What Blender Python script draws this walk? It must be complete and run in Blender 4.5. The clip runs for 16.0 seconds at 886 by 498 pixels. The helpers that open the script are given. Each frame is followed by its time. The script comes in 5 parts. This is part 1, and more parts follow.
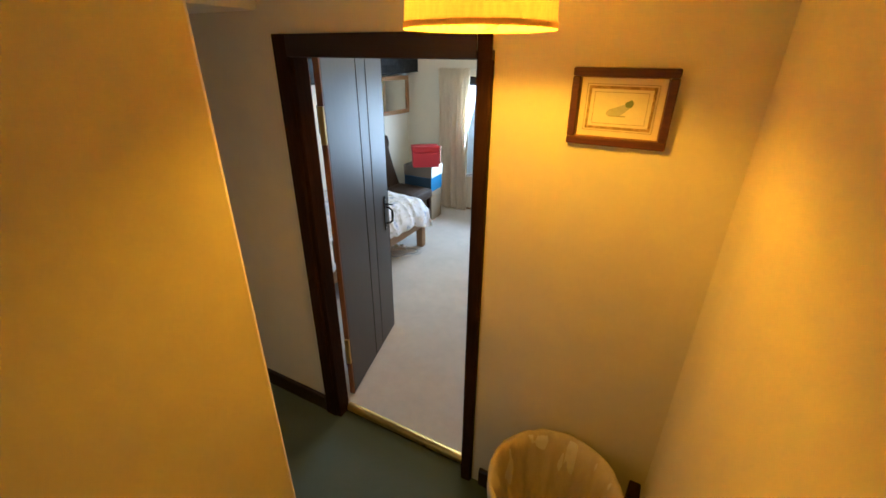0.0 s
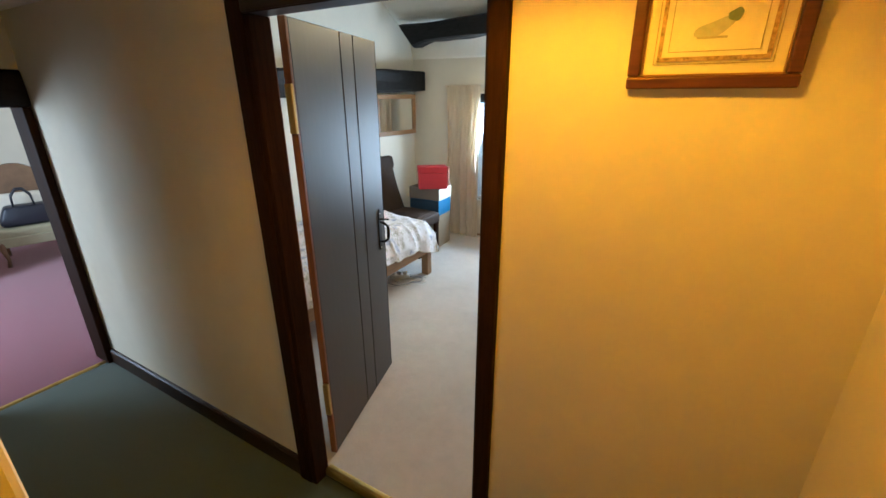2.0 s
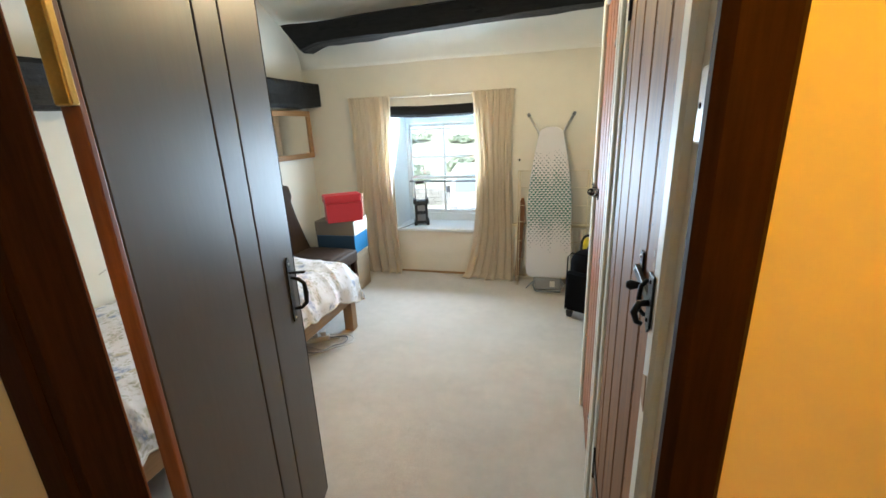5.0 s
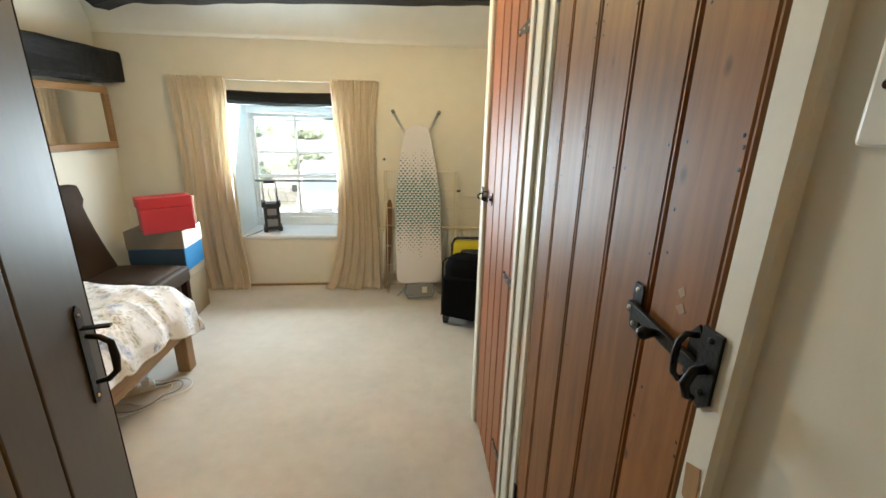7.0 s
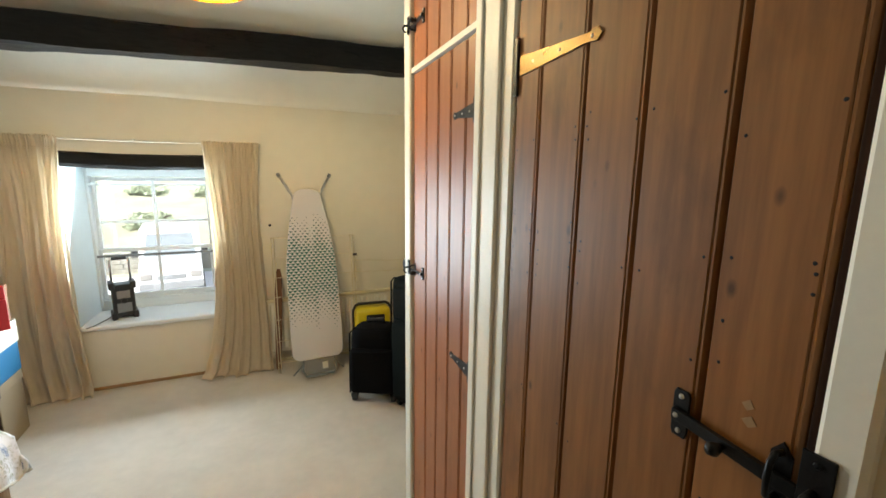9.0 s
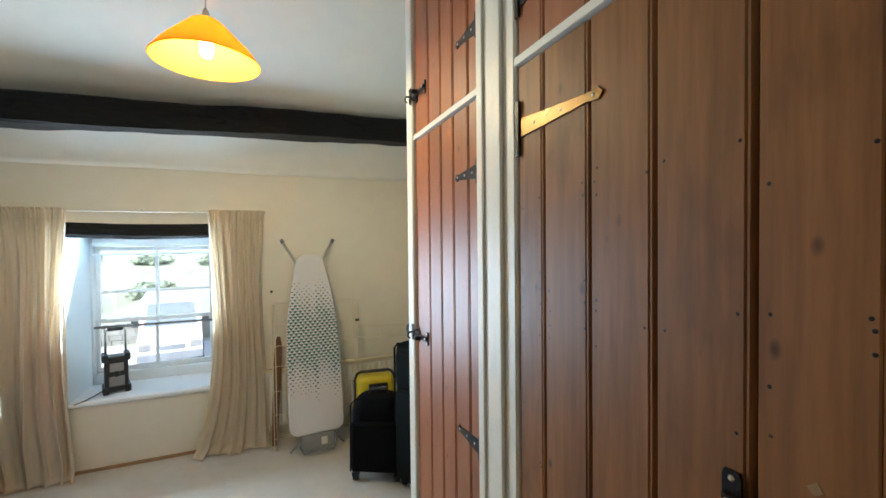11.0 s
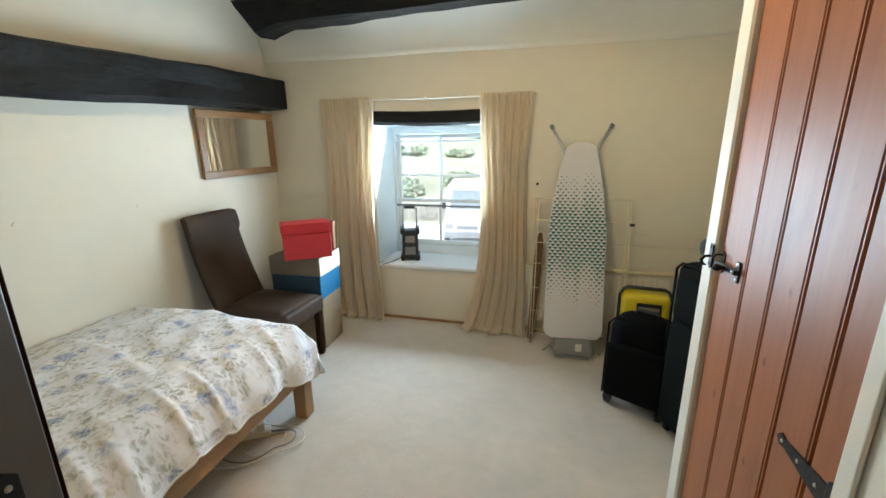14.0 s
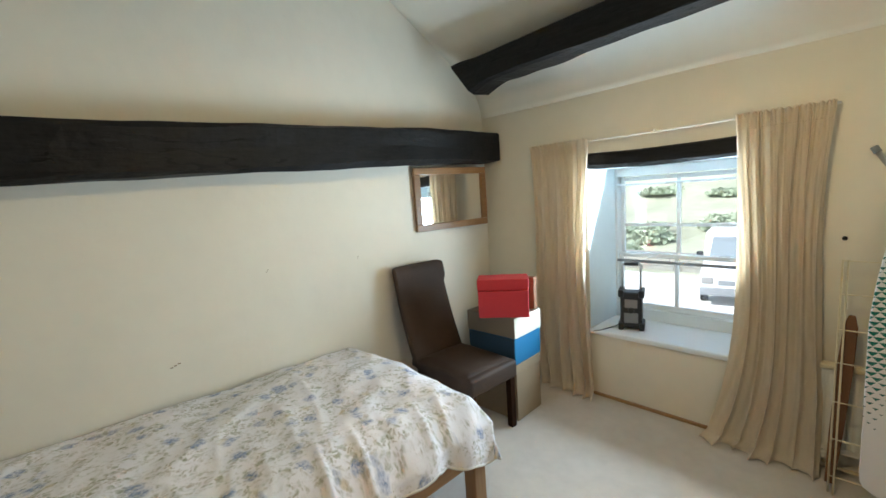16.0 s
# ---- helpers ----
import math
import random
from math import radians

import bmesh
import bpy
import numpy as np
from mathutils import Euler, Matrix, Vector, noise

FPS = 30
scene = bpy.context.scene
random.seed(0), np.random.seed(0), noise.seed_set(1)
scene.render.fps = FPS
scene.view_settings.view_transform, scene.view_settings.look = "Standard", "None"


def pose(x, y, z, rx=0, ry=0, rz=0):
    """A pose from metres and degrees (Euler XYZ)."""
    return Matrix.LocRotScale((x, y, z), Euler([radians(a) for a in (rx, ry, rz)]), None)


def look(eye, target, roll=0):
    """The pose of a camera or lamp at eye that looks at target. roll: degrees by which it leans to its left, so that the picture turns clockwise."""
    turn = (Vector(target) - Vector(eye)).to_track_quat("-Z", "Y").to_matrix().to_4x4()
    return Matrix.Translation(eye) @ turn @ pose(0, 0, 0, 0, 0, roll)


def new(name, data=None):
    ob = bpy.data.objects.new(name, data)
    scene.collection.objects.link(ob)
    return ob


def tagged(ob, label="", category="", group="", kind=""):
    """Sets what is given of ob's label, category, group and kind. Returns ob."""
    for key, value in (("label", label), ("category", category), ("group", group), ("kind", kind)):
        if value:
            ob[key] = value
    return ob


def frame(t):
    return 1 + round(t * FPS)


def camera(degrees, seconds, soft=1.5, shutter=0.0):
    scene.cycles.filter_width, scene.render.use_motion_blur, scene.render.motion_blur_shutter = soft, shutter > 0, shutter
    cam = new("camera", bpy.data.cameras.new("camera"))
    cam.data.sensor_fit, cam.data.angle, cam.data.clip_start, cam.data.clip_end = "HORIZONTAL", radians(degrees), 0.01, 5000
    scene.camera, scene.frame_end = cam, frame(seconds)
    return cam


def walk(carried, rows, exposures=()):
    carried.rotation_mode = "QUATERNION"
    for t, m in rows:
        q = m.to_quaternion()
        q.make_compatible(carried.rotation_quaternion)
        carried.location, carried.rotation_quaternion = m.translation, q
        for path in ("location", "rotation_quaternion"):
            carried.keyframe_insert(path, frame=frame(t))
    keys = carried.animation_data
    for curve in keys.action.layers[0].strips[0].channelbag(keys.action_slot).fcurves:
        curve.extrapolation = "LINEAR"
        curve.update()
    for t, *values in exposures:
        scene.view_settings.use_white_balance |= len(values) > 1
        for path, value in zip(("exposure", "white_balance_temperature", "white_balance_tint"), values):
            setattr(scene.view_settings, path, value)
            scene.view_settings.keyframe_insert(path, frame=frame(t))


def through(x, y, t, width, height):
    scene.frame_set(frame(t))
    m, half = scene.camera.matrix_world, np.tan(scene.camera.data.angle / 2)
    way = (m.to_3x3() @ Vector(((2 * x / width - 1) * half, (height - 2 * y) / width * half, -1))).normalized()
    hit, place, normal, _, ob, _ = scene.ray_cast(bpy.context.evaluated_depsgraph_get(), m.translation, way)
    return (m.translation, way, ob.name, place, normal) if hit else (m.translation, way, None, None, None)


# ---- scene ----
cam = camera(94.1, 16.0, soft=1.6)
PATH = [
    (0, (0.406, 0.275, 2.025), (-0.442, 1.873, 1.173), 0.5),
    (0.5, (0.334, 0.365, 1.941), (-0.521, 1.963, 1.094), 0.9),
    (1, (0.293, 0.483, 1.868), (-0.595, 2.086, 1.067), 0.7),
    (1.5, (0.279, 0.585, 1.833), (-0.642, 2.191, 1.079), -0.1),
    (2, (0.246, 0.656, 1.761), (-0.683, 2.284, 1.062), -0.1),
    (2.5, (0.168, 0.768, 1.699), (-0.757, 2.414, 1.04), -0.0),
    (3, (0.052, 0.88, 1.675), (-0.852, 2.541, 1.038), 0.2),
    (5.5, (-0.393, 1.353, 1.552), (-0.707, 3.241, 0.971), -2.1),
    (6, (-0.461, 1.408, 1.547), (-0.559, 3.313, 0.949), -0.9),
    (6.5, (-0.486, 1.48, 1.547), (-0.43, 3.384, 0.939), 0.3),
    (7, (-0.504, 1.577, 1.546), (-0.305, 3.48, 0.962), 1.2),
    (7.5, (-0.518, 1.669, 1.552), (-0.159, 3.553, 0.986), 1.5),
    (8, (-0.554, 1.694, 1.557), (-0.04, 3.55, 1.017), 0.8),
    (8.5, (-0.633, 1.708, 1.586), (0.016, 3.539, 1.111), -1.0),
    (9, (-0.711, 1.748, 1.631), (0.084, 3.551, 1.288), 0.7),
    (11.5, (-0.689, 1.815, 1.615), (0.092, 3.656, 1.591), -0.3),
    (12, (-0.622, 1.864, 1.589), (-0.132, 3.796, 1.428), 0.4),
    (12.5, (-0.564, 1.906, 1.581), (-0.356, 3.876, 1.308), 0.7),
    (13, (-0.559, 1.983, 1.566), (-0.575, 3.949, 1.199), 0.6),
    (13.5, (-0.566, 2.096, 1.554), (-0.806, 4.03, 1.101), 0.2),
    (14, (-0.566, 2.215, 1.551), (-1.049, 4.087, 1.039), -0.6),
    (14.5, (-0.552, 2.316, 1.561), (-1.29, 4.097, 1.03), -1.5),
    (15, (-0.556, 2.457, 1.534), (-1.563, 4.118, 1.059), -2.0),
    (15.5, (-0.54, 2.575, 1.529), (-1.813, 4.07, 1.152), -2.9),
    (16, (-0.538, 2.673, 1.559), (-1.99, 4.025, 1.301), -3.9),
]
# seconds, stops, kelvin, tint: the clip's camera opens up and warms as it leaves the yellow landing
EXPOSURE = [(0.0, 1.08, 5200, 6), (0.5, 1.08, 5600, 6), (1.0, 1.08, 5900, 6), (1.6, 1.08, 5700, 6), (2.3, 1.1, 5200, 6), (3.0, 1.08, 5000, 6), (5.3, 1.3, 5900, 6), (8.5, 1.15, 6700, 6), (9.2, 1.08, 6600, 6), (11.3, 0.98, 5600, 6), (12.5, 1.0, 5750, 4), (13.5, 0.97, 5950, 4), (16.0, 0.82, 5950, 4)]
walk(cam, [(t, look(eye, target, roll)) for t, eye, target, roll in PATH], EXPOSURE)

# ---- world and light ----
world = bpy.data.worlds.new("sky")
scene.world = world
world.use_nodes = True
wn = world.node_tree.nodes
sky = wn.new("ShaderNodeTexSky")
sky.sky_type, sky.sun_disc = "NISHITA", False
sky.sun_elevation, sky.sun_rotation = radians(48), radians(150)
world.node_tree.links.new(sky.outputs[0], wn["Background"].inputs[0])
wn["Background"].inputs[1].default_value = 0.15


def lamp(name, kind, m, energy, colour, **more):
    data = bpy.data.lights.new(name, kind)
    data.energy, data.color = energy, colour
    for key, value in more.items():
        if key == "size":
            data.size = value
        elif key == "size_y":
            data.shape, data.size_y = "RECTANGLE", value
        elif key == "radius":
            data.shadow_soft_size = value
        elif key == "angle":
            data.angle = value
    ob = new(name, data)
    ob.matrix_world = m
    return ob


lamp("sun", "SUN", look((0, 0, 20), (4, 7.5, 12)), 5.0, (1, 0.95, 0.88), angle=radians(3))
# sky light through the bedroom window, the stairs' pendant, the bedroom's pendant, the far room's window
lamp("window_sky", "AREA", look((-1.535, 5.48, 1.09), (-1.535, 4.2, 1.71)), 34, (0.74, 0.88, 1.0), size=0.82, size_y=1.0)
lamp("landing_bulb", "POINT", pose(0.0, 1.2, 2.155), 12, (1.0, 0.42, 0.0), radius=0.035)
lamp("bedroom_bulb", "POINT", pose(-0.91, 3.79, 2.40), 20, (1.0, 0.76, 0.42), radius=0.04)
lamp("far_window_sky", "AREA", look((-5.0, -0.38, 1.4), (-4.5, 2.0, 1.2)), 50, (0.78, 0.88, 1.0), size=1.18, size_y=1.35)

# ---- materials ----


class Nodes:
    """A small builder for one material's node tree."""

    def __init__(self, name):
        self.mat = bpy.data.materials.new(name)
        self.mat.use_nodes = True
        self.tree = self.mat.node_tree
        self.bsdf = self.tree.nodes["Principled BSDF"]
        self.out = self.tree.nodes["Material Output"]

    def add(self, kind, **values):
        node = self.tree.nodes.new(kind)
        for key, value in values.items():
            node.inputs[key].default_value = value
        return node

    def link(self, a, b):
        self.tree.links.new(a, b)

    def coords(self, stretch=(1, 1, 1), output="Object"):
        tc = self.add("ShaderNodeTexCoord")
        mp = self.add("ShaderNodeMapping", Scale=stretch)
        self.link(tc.outputs[output], mp.inputs["Vector"])
        return mp.outputs[0]

    def noise(self, vec, scale, detail=5, rough=0.55):
        n = self.add("ShaderNodeTexNoise", Scale=scale, Detail=detail, Roughness=rough)
        self.link(vec, n.inputs["Vector"])
        return n.outputs["Fac"]

    def ramp(self, fac, stops):
        r = self.add("ShaderNodeValToRGB")
        el = r.color_ramp.elements
        while len(el) < len(stops):
            el.new(0.5)
        for e, (p, c) in zip(el, stops):
            e.position, e.color = p, (*c, 1)
        self.link(fac, r.inputs[0])
        return r.outputs[0]

    def mix(self, fac, a, b, mode="MIX"):
        m = self.tree.nodes.new("ShaderNodeMix")
        m.data_type, m.blend_type = "RGBA", mode
        for value, slot in ((fac, 0), (a, 6), (b, 7)):
            if hasattr(value, "links"):
                self.link(value, m.inputs[slot])
            else:
                m.inputs[slot].default_value = value if slot == 0 else (*value, 1)
        return m.outputs[2]

    def math(self, op, a, b=0.0):
        m = self.tree.nodes.new("ShaderNodeMath")
        m.operation = op
        for n, value in enumerate((a, b)):
            if hasattr(value, "links"):
                self.link(value, m.inputs[n])
            else:
                m.inputs[n].default_value = value
        return m.outputs[0]

    def bump(self, height, strength=0.2, distance=0.002):
        b = self.add("ShaderNodeBump", Strength=strength, Distance=distance)
        self.link(height, b.inputs["Height"])
        self.link(b.outputs[0], self.bsdf.inputs["Normal"])

    def done(self, colour, rough=0.6, metal=0.0, spec=0.5):
        for value, key in ((colour, "Base Color"), (rough, "Roughness")):
            if hasattr(value, "links"):
                self.link(value, self.bsdf.inputs[key])
            else:
                self.bsdf.inputs[key].default_value = (*value, 1) if key == "Base Color" else value
        self.bsdf.inputs["Metallic"].default_value = metal
        self.bsdf.inputs["Specular IOR Level"].default_value = spec
        return self.mat


def tone(c, k):
    return tuple(min(1, v * k) for v in c)


def plain(name, c, rough=0.5, metal=0.0, scale=30, vary=0.12, bump=0.08, stretch=(1, 1, 1), spec=0.5, fine=None):
    """A colour with grain at two scales and slight relief."""
    n = Nodes(name)
    v = n.coords(stretch)
    big, small = n.noise(v, scale * 0.12, 4), n.noise(v, fine or scale * 3, 4)
    col = n.mix(0.35, n.ramp(big, [(0.3, tone(c, 1 - vary)), (0.7, tone(c, 1 + vary))]), n.ramp(small, [(0.3, tone(c, 1 - vary)), (0.7, tone(c, 1 + vary))]))
    n.bump(small, bump, 0.003)
    r = n.math("ADD", n.math("MULTIPLY", big, 0.2), rough - 0.1)
    return n.done(col, r, metal, spec)


def plaster(name, c, hump=0.35):
    """Uneven hand-painted plaster: broad humps, brush marks and faint smudges."""
    n = Nodes(name)
    v = n.coords()
    broad, mid, fine = n.noise(v, 1.6, 3), n.noise(v, 9, 5), n.noise(v, 160, 3)
    col = n.mix(0.4, n.ramp(broad, [(0.3, tone(c, 0.95)), (0.7, tone(c, 1.03))]), n.ramp(mid, [(0.28, tone(c, 0.93)), (0.6, c)]))
    h = n.math("ADD", n.math("MULTIPLY", broad, 6.0), n.math("ADD", n.math("MULTIPLY", mid, 0.9), n.math("MULTIPLY", fine, 0.06)))
    n.bump(h, hump, 0.006)
    return n.done(col, 0.75, spec=0.25)


def wood(name, dark, light, rough=0.45, axis=2, scale=9, knots=True, worn=0.0, spec=0.5, relief=0.25):
    """Wood with grain along one axis, knots and a board-to-board shift of tone."""
    n = Nodes(name)
    st = [1.0, 1.0, 1.0]
    st[axis] = 0.07
    v = n.coords(st)
    info = n.add("ShaderNodeObjectInfo")
    shift = n.add("ShaderNodeVectorMath")
    shift.operation = "ADD"
    jump = n.add("ShaderNodeCombineXYZ")
    for k in range(3):
        n.link(n.math("MULTIPLY", info.outputs["Random"], 17.0 + 9 * k), jump.inputs[k])
    n.link(v, shift.inputs[0])
    n.link(jump.outputs[0], shift.inputs[1])
    vec = shift.outputs[0]
    grain, streak = n.noise(vec, scale, 6, 0.65), n.noise(vec, scale * 9, 4, 0.6)
    col = n.mix(0.4, n.ramp(grain, [(0.3, dark), (0.72, light)]), n.ramp(streak, [(0.32, dark), (0.66, light)]))
    if knots:
        st2 = [1.0, 1.0, 1.0]
        st2[axis] = 0.55
        w = n.coords(st2)
        sh = n.add("ShaderNodeVectorMath")
        sh.operation = "ADD"
        n.link(w, sh.inputs[0])
        n.link(jump.outputs[0], sh.inputs[1])
        vor = n.add("ShaderNodeTexVoronoi", Scale=12.0, Randomness=1.0)
        n.link(sh.outputs[0], vor.inputs["Vector"])
        spot = n.ramp(vor.outputs["Distance"], [(0.03, (1, 1, 1)), (0.10, (0, 0, 0))])
        col = n.mix(n.math("MULTIPLY", spot, 0.75), col, tone(dark, 0.25))
    if knots:
        blur = n.noise(n.coords((1.0, 1.0, 0.45)), 7.0, 5, 0.6)
        col = n.mix(n.ramp(blur, [(0.56, (0, 0, 0)), (0.74, (0.55, 0.55, 0.55))]), col, tone(dark, 0.55))
    tonal = n.math("ADD", n.math("MULTIPLY", info.outputs["Random"], 0.22), 0.89)
    hsv = n.add("ShaderNodeHueSaturation")
    n.link(tonal, hsv.inputs["Value"])
    n.link(col, hsv.inputs["Color"])
    col = hsv.outputs[0]
    if worn:
        patch = n.noise(n.coords(), 5, 5, 0.7)
        col = n.mix(n.ramp(patch, [(0.6, (0, 0, 0)), (0.75, (worn, worn, worn))]), col, tone(light, 1.6))
    n.bump(n.math("ADD", grain, n.math("MULTIPLY", streak, 0.5)), relief, 0.002)
    return n.done(col, n.math("ADD", n.math("MULTIPLY", grain, 0.18), rough - 0.09), spec=spec)


def carpet(name, c, tread=0.12, pile=260):
    """Cut-pile carpet: tufts, brushed patches and footmarks."""
    n = Nodes(name)
    v = n.coords()
    tuft, brush, wide = n.noise(v, pile, 3, 0.7), n.noise(v, 14, 5, 0.65), n.noise(v, 2.4, 4, 0.6)
    col = n.mix(0.45, n.ramp(tuft, [(0.3, tone(c, 0.72)), (0.7, tone(c, 1.18))]), n.ramp(brush, [(0.3, tone(c, 1 - tread)), (0.7, tone(c, 1 + tread * 0.6))]))
    col = n.mix(0.35, col, n.ramp(wide, [(0.35, tone(c, 1 - tread)), (0.65, tone(c, 1 + tread * 0.5))]))
    n.bump(n.math("ADD", n.math("MULTIPLY", tuft, 0.6), n.math("MULTIPLY", brush, 0.9)), 0.75, 0.007)
    n.bsdf.inputs["Sheen Weight"].default_value = 0.3
    n.bsdf.inputs["Sheen Roughness"].default_value = 0.6
    return n.done(col, 0.95, spec=0.1)


def cloth(name, c, through=0.3, weave=500, vary=0.08):
    """Woven cloth that lets some light through."""
    n = Nodes(name)
    v = n.coords()
    slub, thread = n.noise(n.coords((1, 1, 0.2)), 40, 5), n.noise(v, weave, 2)
    col = n.mix(0.5, n.ramp(slub, [(0.3, tone(c, 1 - vary)), (0.7, tone(c, 1 + vary))]), n.ramp(thread, [(0.3, tone(c, 1 - 1.5 * vary)), (0.7, tone(c, 1 + vary))]))
    n.bump(n.math("ADD", thread, slub), 0.25, 0.001)
    m = n.done(col, 0.9, spec=0.15)
    if through:
        tr, mx = n.add("ShaderNodeBsdfTranslucent"), n.add("ShaderNodeMixShader", Fac=through)
        n.link(col, tr.inputs["Color"])
        n.link(n.bsdf.outputs[0], mx.inputs[1])
        n.link(tr.outputs[0], mx.inputs[2])
        n.link(mx.outputs[0], n.out.inputs[0])
    return m


def floral(name):
    """White cotton printed with beige sprigs, grey-green leaves and blue flowers."""
    n = Nodes(name)
    base = (0.80, 0.79, 0.83)
    wob = n.coords(output="UV")
    warp = n.add("ShaderNodeTexNoise", Scale=22.0, Detail=5.0)
    n.link(wob, warp.inputs["Vector"])
    vec = n.add("ShaderNodeVectorMath")
    vec.operation = "MULTIPLY_ADD"
    n.link(warp.outputs["Color"], vec.inputs[0])
    vec.inputs[1].default_value = (0.075, 0.075, 0.0)
    n.link(wob, vec.inputs[2])

    def spots(scale, near, far, keep):
        vor = n.add("ShaderNodeTexVoronoi", Scale=scale, Randomness=1.0)
        n.link(vec.outputs[0], vor.inputs["Vector"])
        sep = n.add("ShaderNodeSeparateColor")
        n.link(vor.outputs["Color"], sep.inputs[0])
        chosen = n.math("LESS_THAN", sep.outputs[0], keep)
        return n.math("MULTIPLY", n.ramp(vor.outputs["Distance"], [(near, (1, 1, 1)), (far, (0, 0, 0))]), chosen)

    area = n.ramp(n.noise(wob, 9.0, 5, 0.7), [(0.42, (0, 0, 0)), (0.56, (1, 1, 1))])
    sprig = n.math("MULTIPLY", spots(62, 0.15, 0.62, 0.8), area)
    leaf = n.math("MULTIPLY", spots(42, 0.18, 0.64, 0.62), area)
    flower = n.math("MULTIPLY", spots(12, 0.24, 0.48, 0.42), n.ramp(n.noise(wob, 60, 3), [(0.38, (0.25, 0.25, 0.25)), (0.55, (1, 1, 1))]))
    petal = n.noise(wob, 70, 2)
    col = n.mix(n.math("MULTIPLY", sprig, 0.78), base, (0.35, 0.30, 0.23))
    col = n.mix(n.math("MULTIPLY", leaf, 0.8), col, (0.29, 0.31, 0.22))
    col = n.mix(n.math("MULTIPLY", flower, 0.9), col, n.ramp(petal, [(0.35, (0.12, 0.18, 0.36)), (0.65, (0.38, 0.44, 0.60))]))
    gold = n.math("MULTIPLY", spots(11, 0.12, 0.30, 0.22), area)
    col = n.mix(n.math("MULTIPLY", gold, 0.6), col, (0.52, 0.42, 0.20))
    n.bump(n.noise(n.coords(), 24, 5), 0.35, 0.004)
    return n.done(col, 0.85, spec=0.15)


def board_cover(name):
    """White ironing-board cover printed with rows of small green triangles, largest half way up."""
    n = Nodes(name)
    sep = n.add("ShaderNodeSeparateXYZ")
    n.link(n.coords(), sep.inputs[0])
    x, z = sep.outputs[0], sep.outputs[2]
    row = n.math("FLOOR", n.math("DIVIDE", z, 0.022))
    fz = n.math("FRACT", n.math("DIVIDE", z, 0.022))
    odd = n.math("MULTIPLY", n.math("MODULO", n.math("ABSOLUTE", row), 2.0), 0.5)
    cx = n.math("ADD", n.math("DIVIDE", x, 0.037), n.math("ADD", odd, 50.0))
    fx = n.math("ABSOLUTE", n.math("SUBTRACT", n.math("FRACT", cx), 0.5))
    column = n.add("ShaderNodeTexWhiteNoise")
    column.noise_dimensions = "1D"
    n.link(n.math("FLOOR", cx), column.inputs["W"])
    lift = n.math("MULTIPLY", n.math("SUBTRACT", column.outputs[0], 0.5), 0.16)
    far = n.math("ABSOLUTE", n.math("SUBTRACT", n.math("ADD", z, lift), 0.84))
    size = n.math("MINIMUM", 0.92, n.math("SUBTRACT", 1.32, n.math("DIVIDE", far, 0.43)))
    tri = n.math("LESS_THAN", n.math("ADD", n.math("MULTIPLY", fx, 1.5), n.math("SUBTRACT", 0.85, n.math("MULTIPLY", fz, 0.9))), n.math("MULTIPLY", size, 1.0))
    tri = n.math("MULTIPLY", tri, n.math("GREATER_THAN", size, 0.30))
    tri = n.math("MULTIPLY", tri, n.math("LESS_THAN", fz, 0.82))
    deep = n.ramp(n.math("DIVIDE", far, 0.45), [(0.0, (0.012, 0.13, 0.10)), (0.5, (0.02, 0.13, 0.11)), (1.0, (0.02, 0.075, 0.08))])
    n.bump(n.noise(n.coords(), 400, 2), 0.15, 0.001)
    return n.done(n.mix(tri, (0.66, 0.63, 0.64), deep), 0.85, spec=0.2)


def glass(name):
    n = Nodes(name)
    clear, shiny, mx = n.add("ShaderNodeBsdfTransparent"), n.add("ShaderNodeBsdfGlossy", Roughness=0.02), n.add("ShaderNodeMixShader", Fac=0.06)
    n.link(clear.outputs[0], mx.inputs[1])
    n.link(shiny.outputs[0], mx.inputs[2])
    n.link(mx.outputs[0], n.out.inputs[0])
    return n.mat


def shade_cloth(name, c, through):
    n = Nodes(name)
    tr, df, mx = n.add("ShaderNodeBsdfTranslucent"), n.add("ShaderNodeBsdfDiffuse"), n.add("ShaderNodeMixShader", Fac=through)
    col = n.ramp(n.noise(n.coords((1, 1, 0.3)), 60, 4), [(0.3, tone(c, 0.92)), (0.7, c)])
    for node in (tr, df):
        n.link(col, node.inputs["Color"])
    n.link(df.outputs[0], mx.inputs[1])
    n.link(tr.outputs[0], mx.inputs[2])
    n.link(mx.outputs[0], n.out.inputs[0])
    return n.mat


def glow(name, c, power):
    n = Nodes(name)
    em = n.add("ShaderNodeEmission", Color=(*c, 1), Strength=power)
    n.link(em.outputs[0], n.out.inputs[0])
    return n.mat


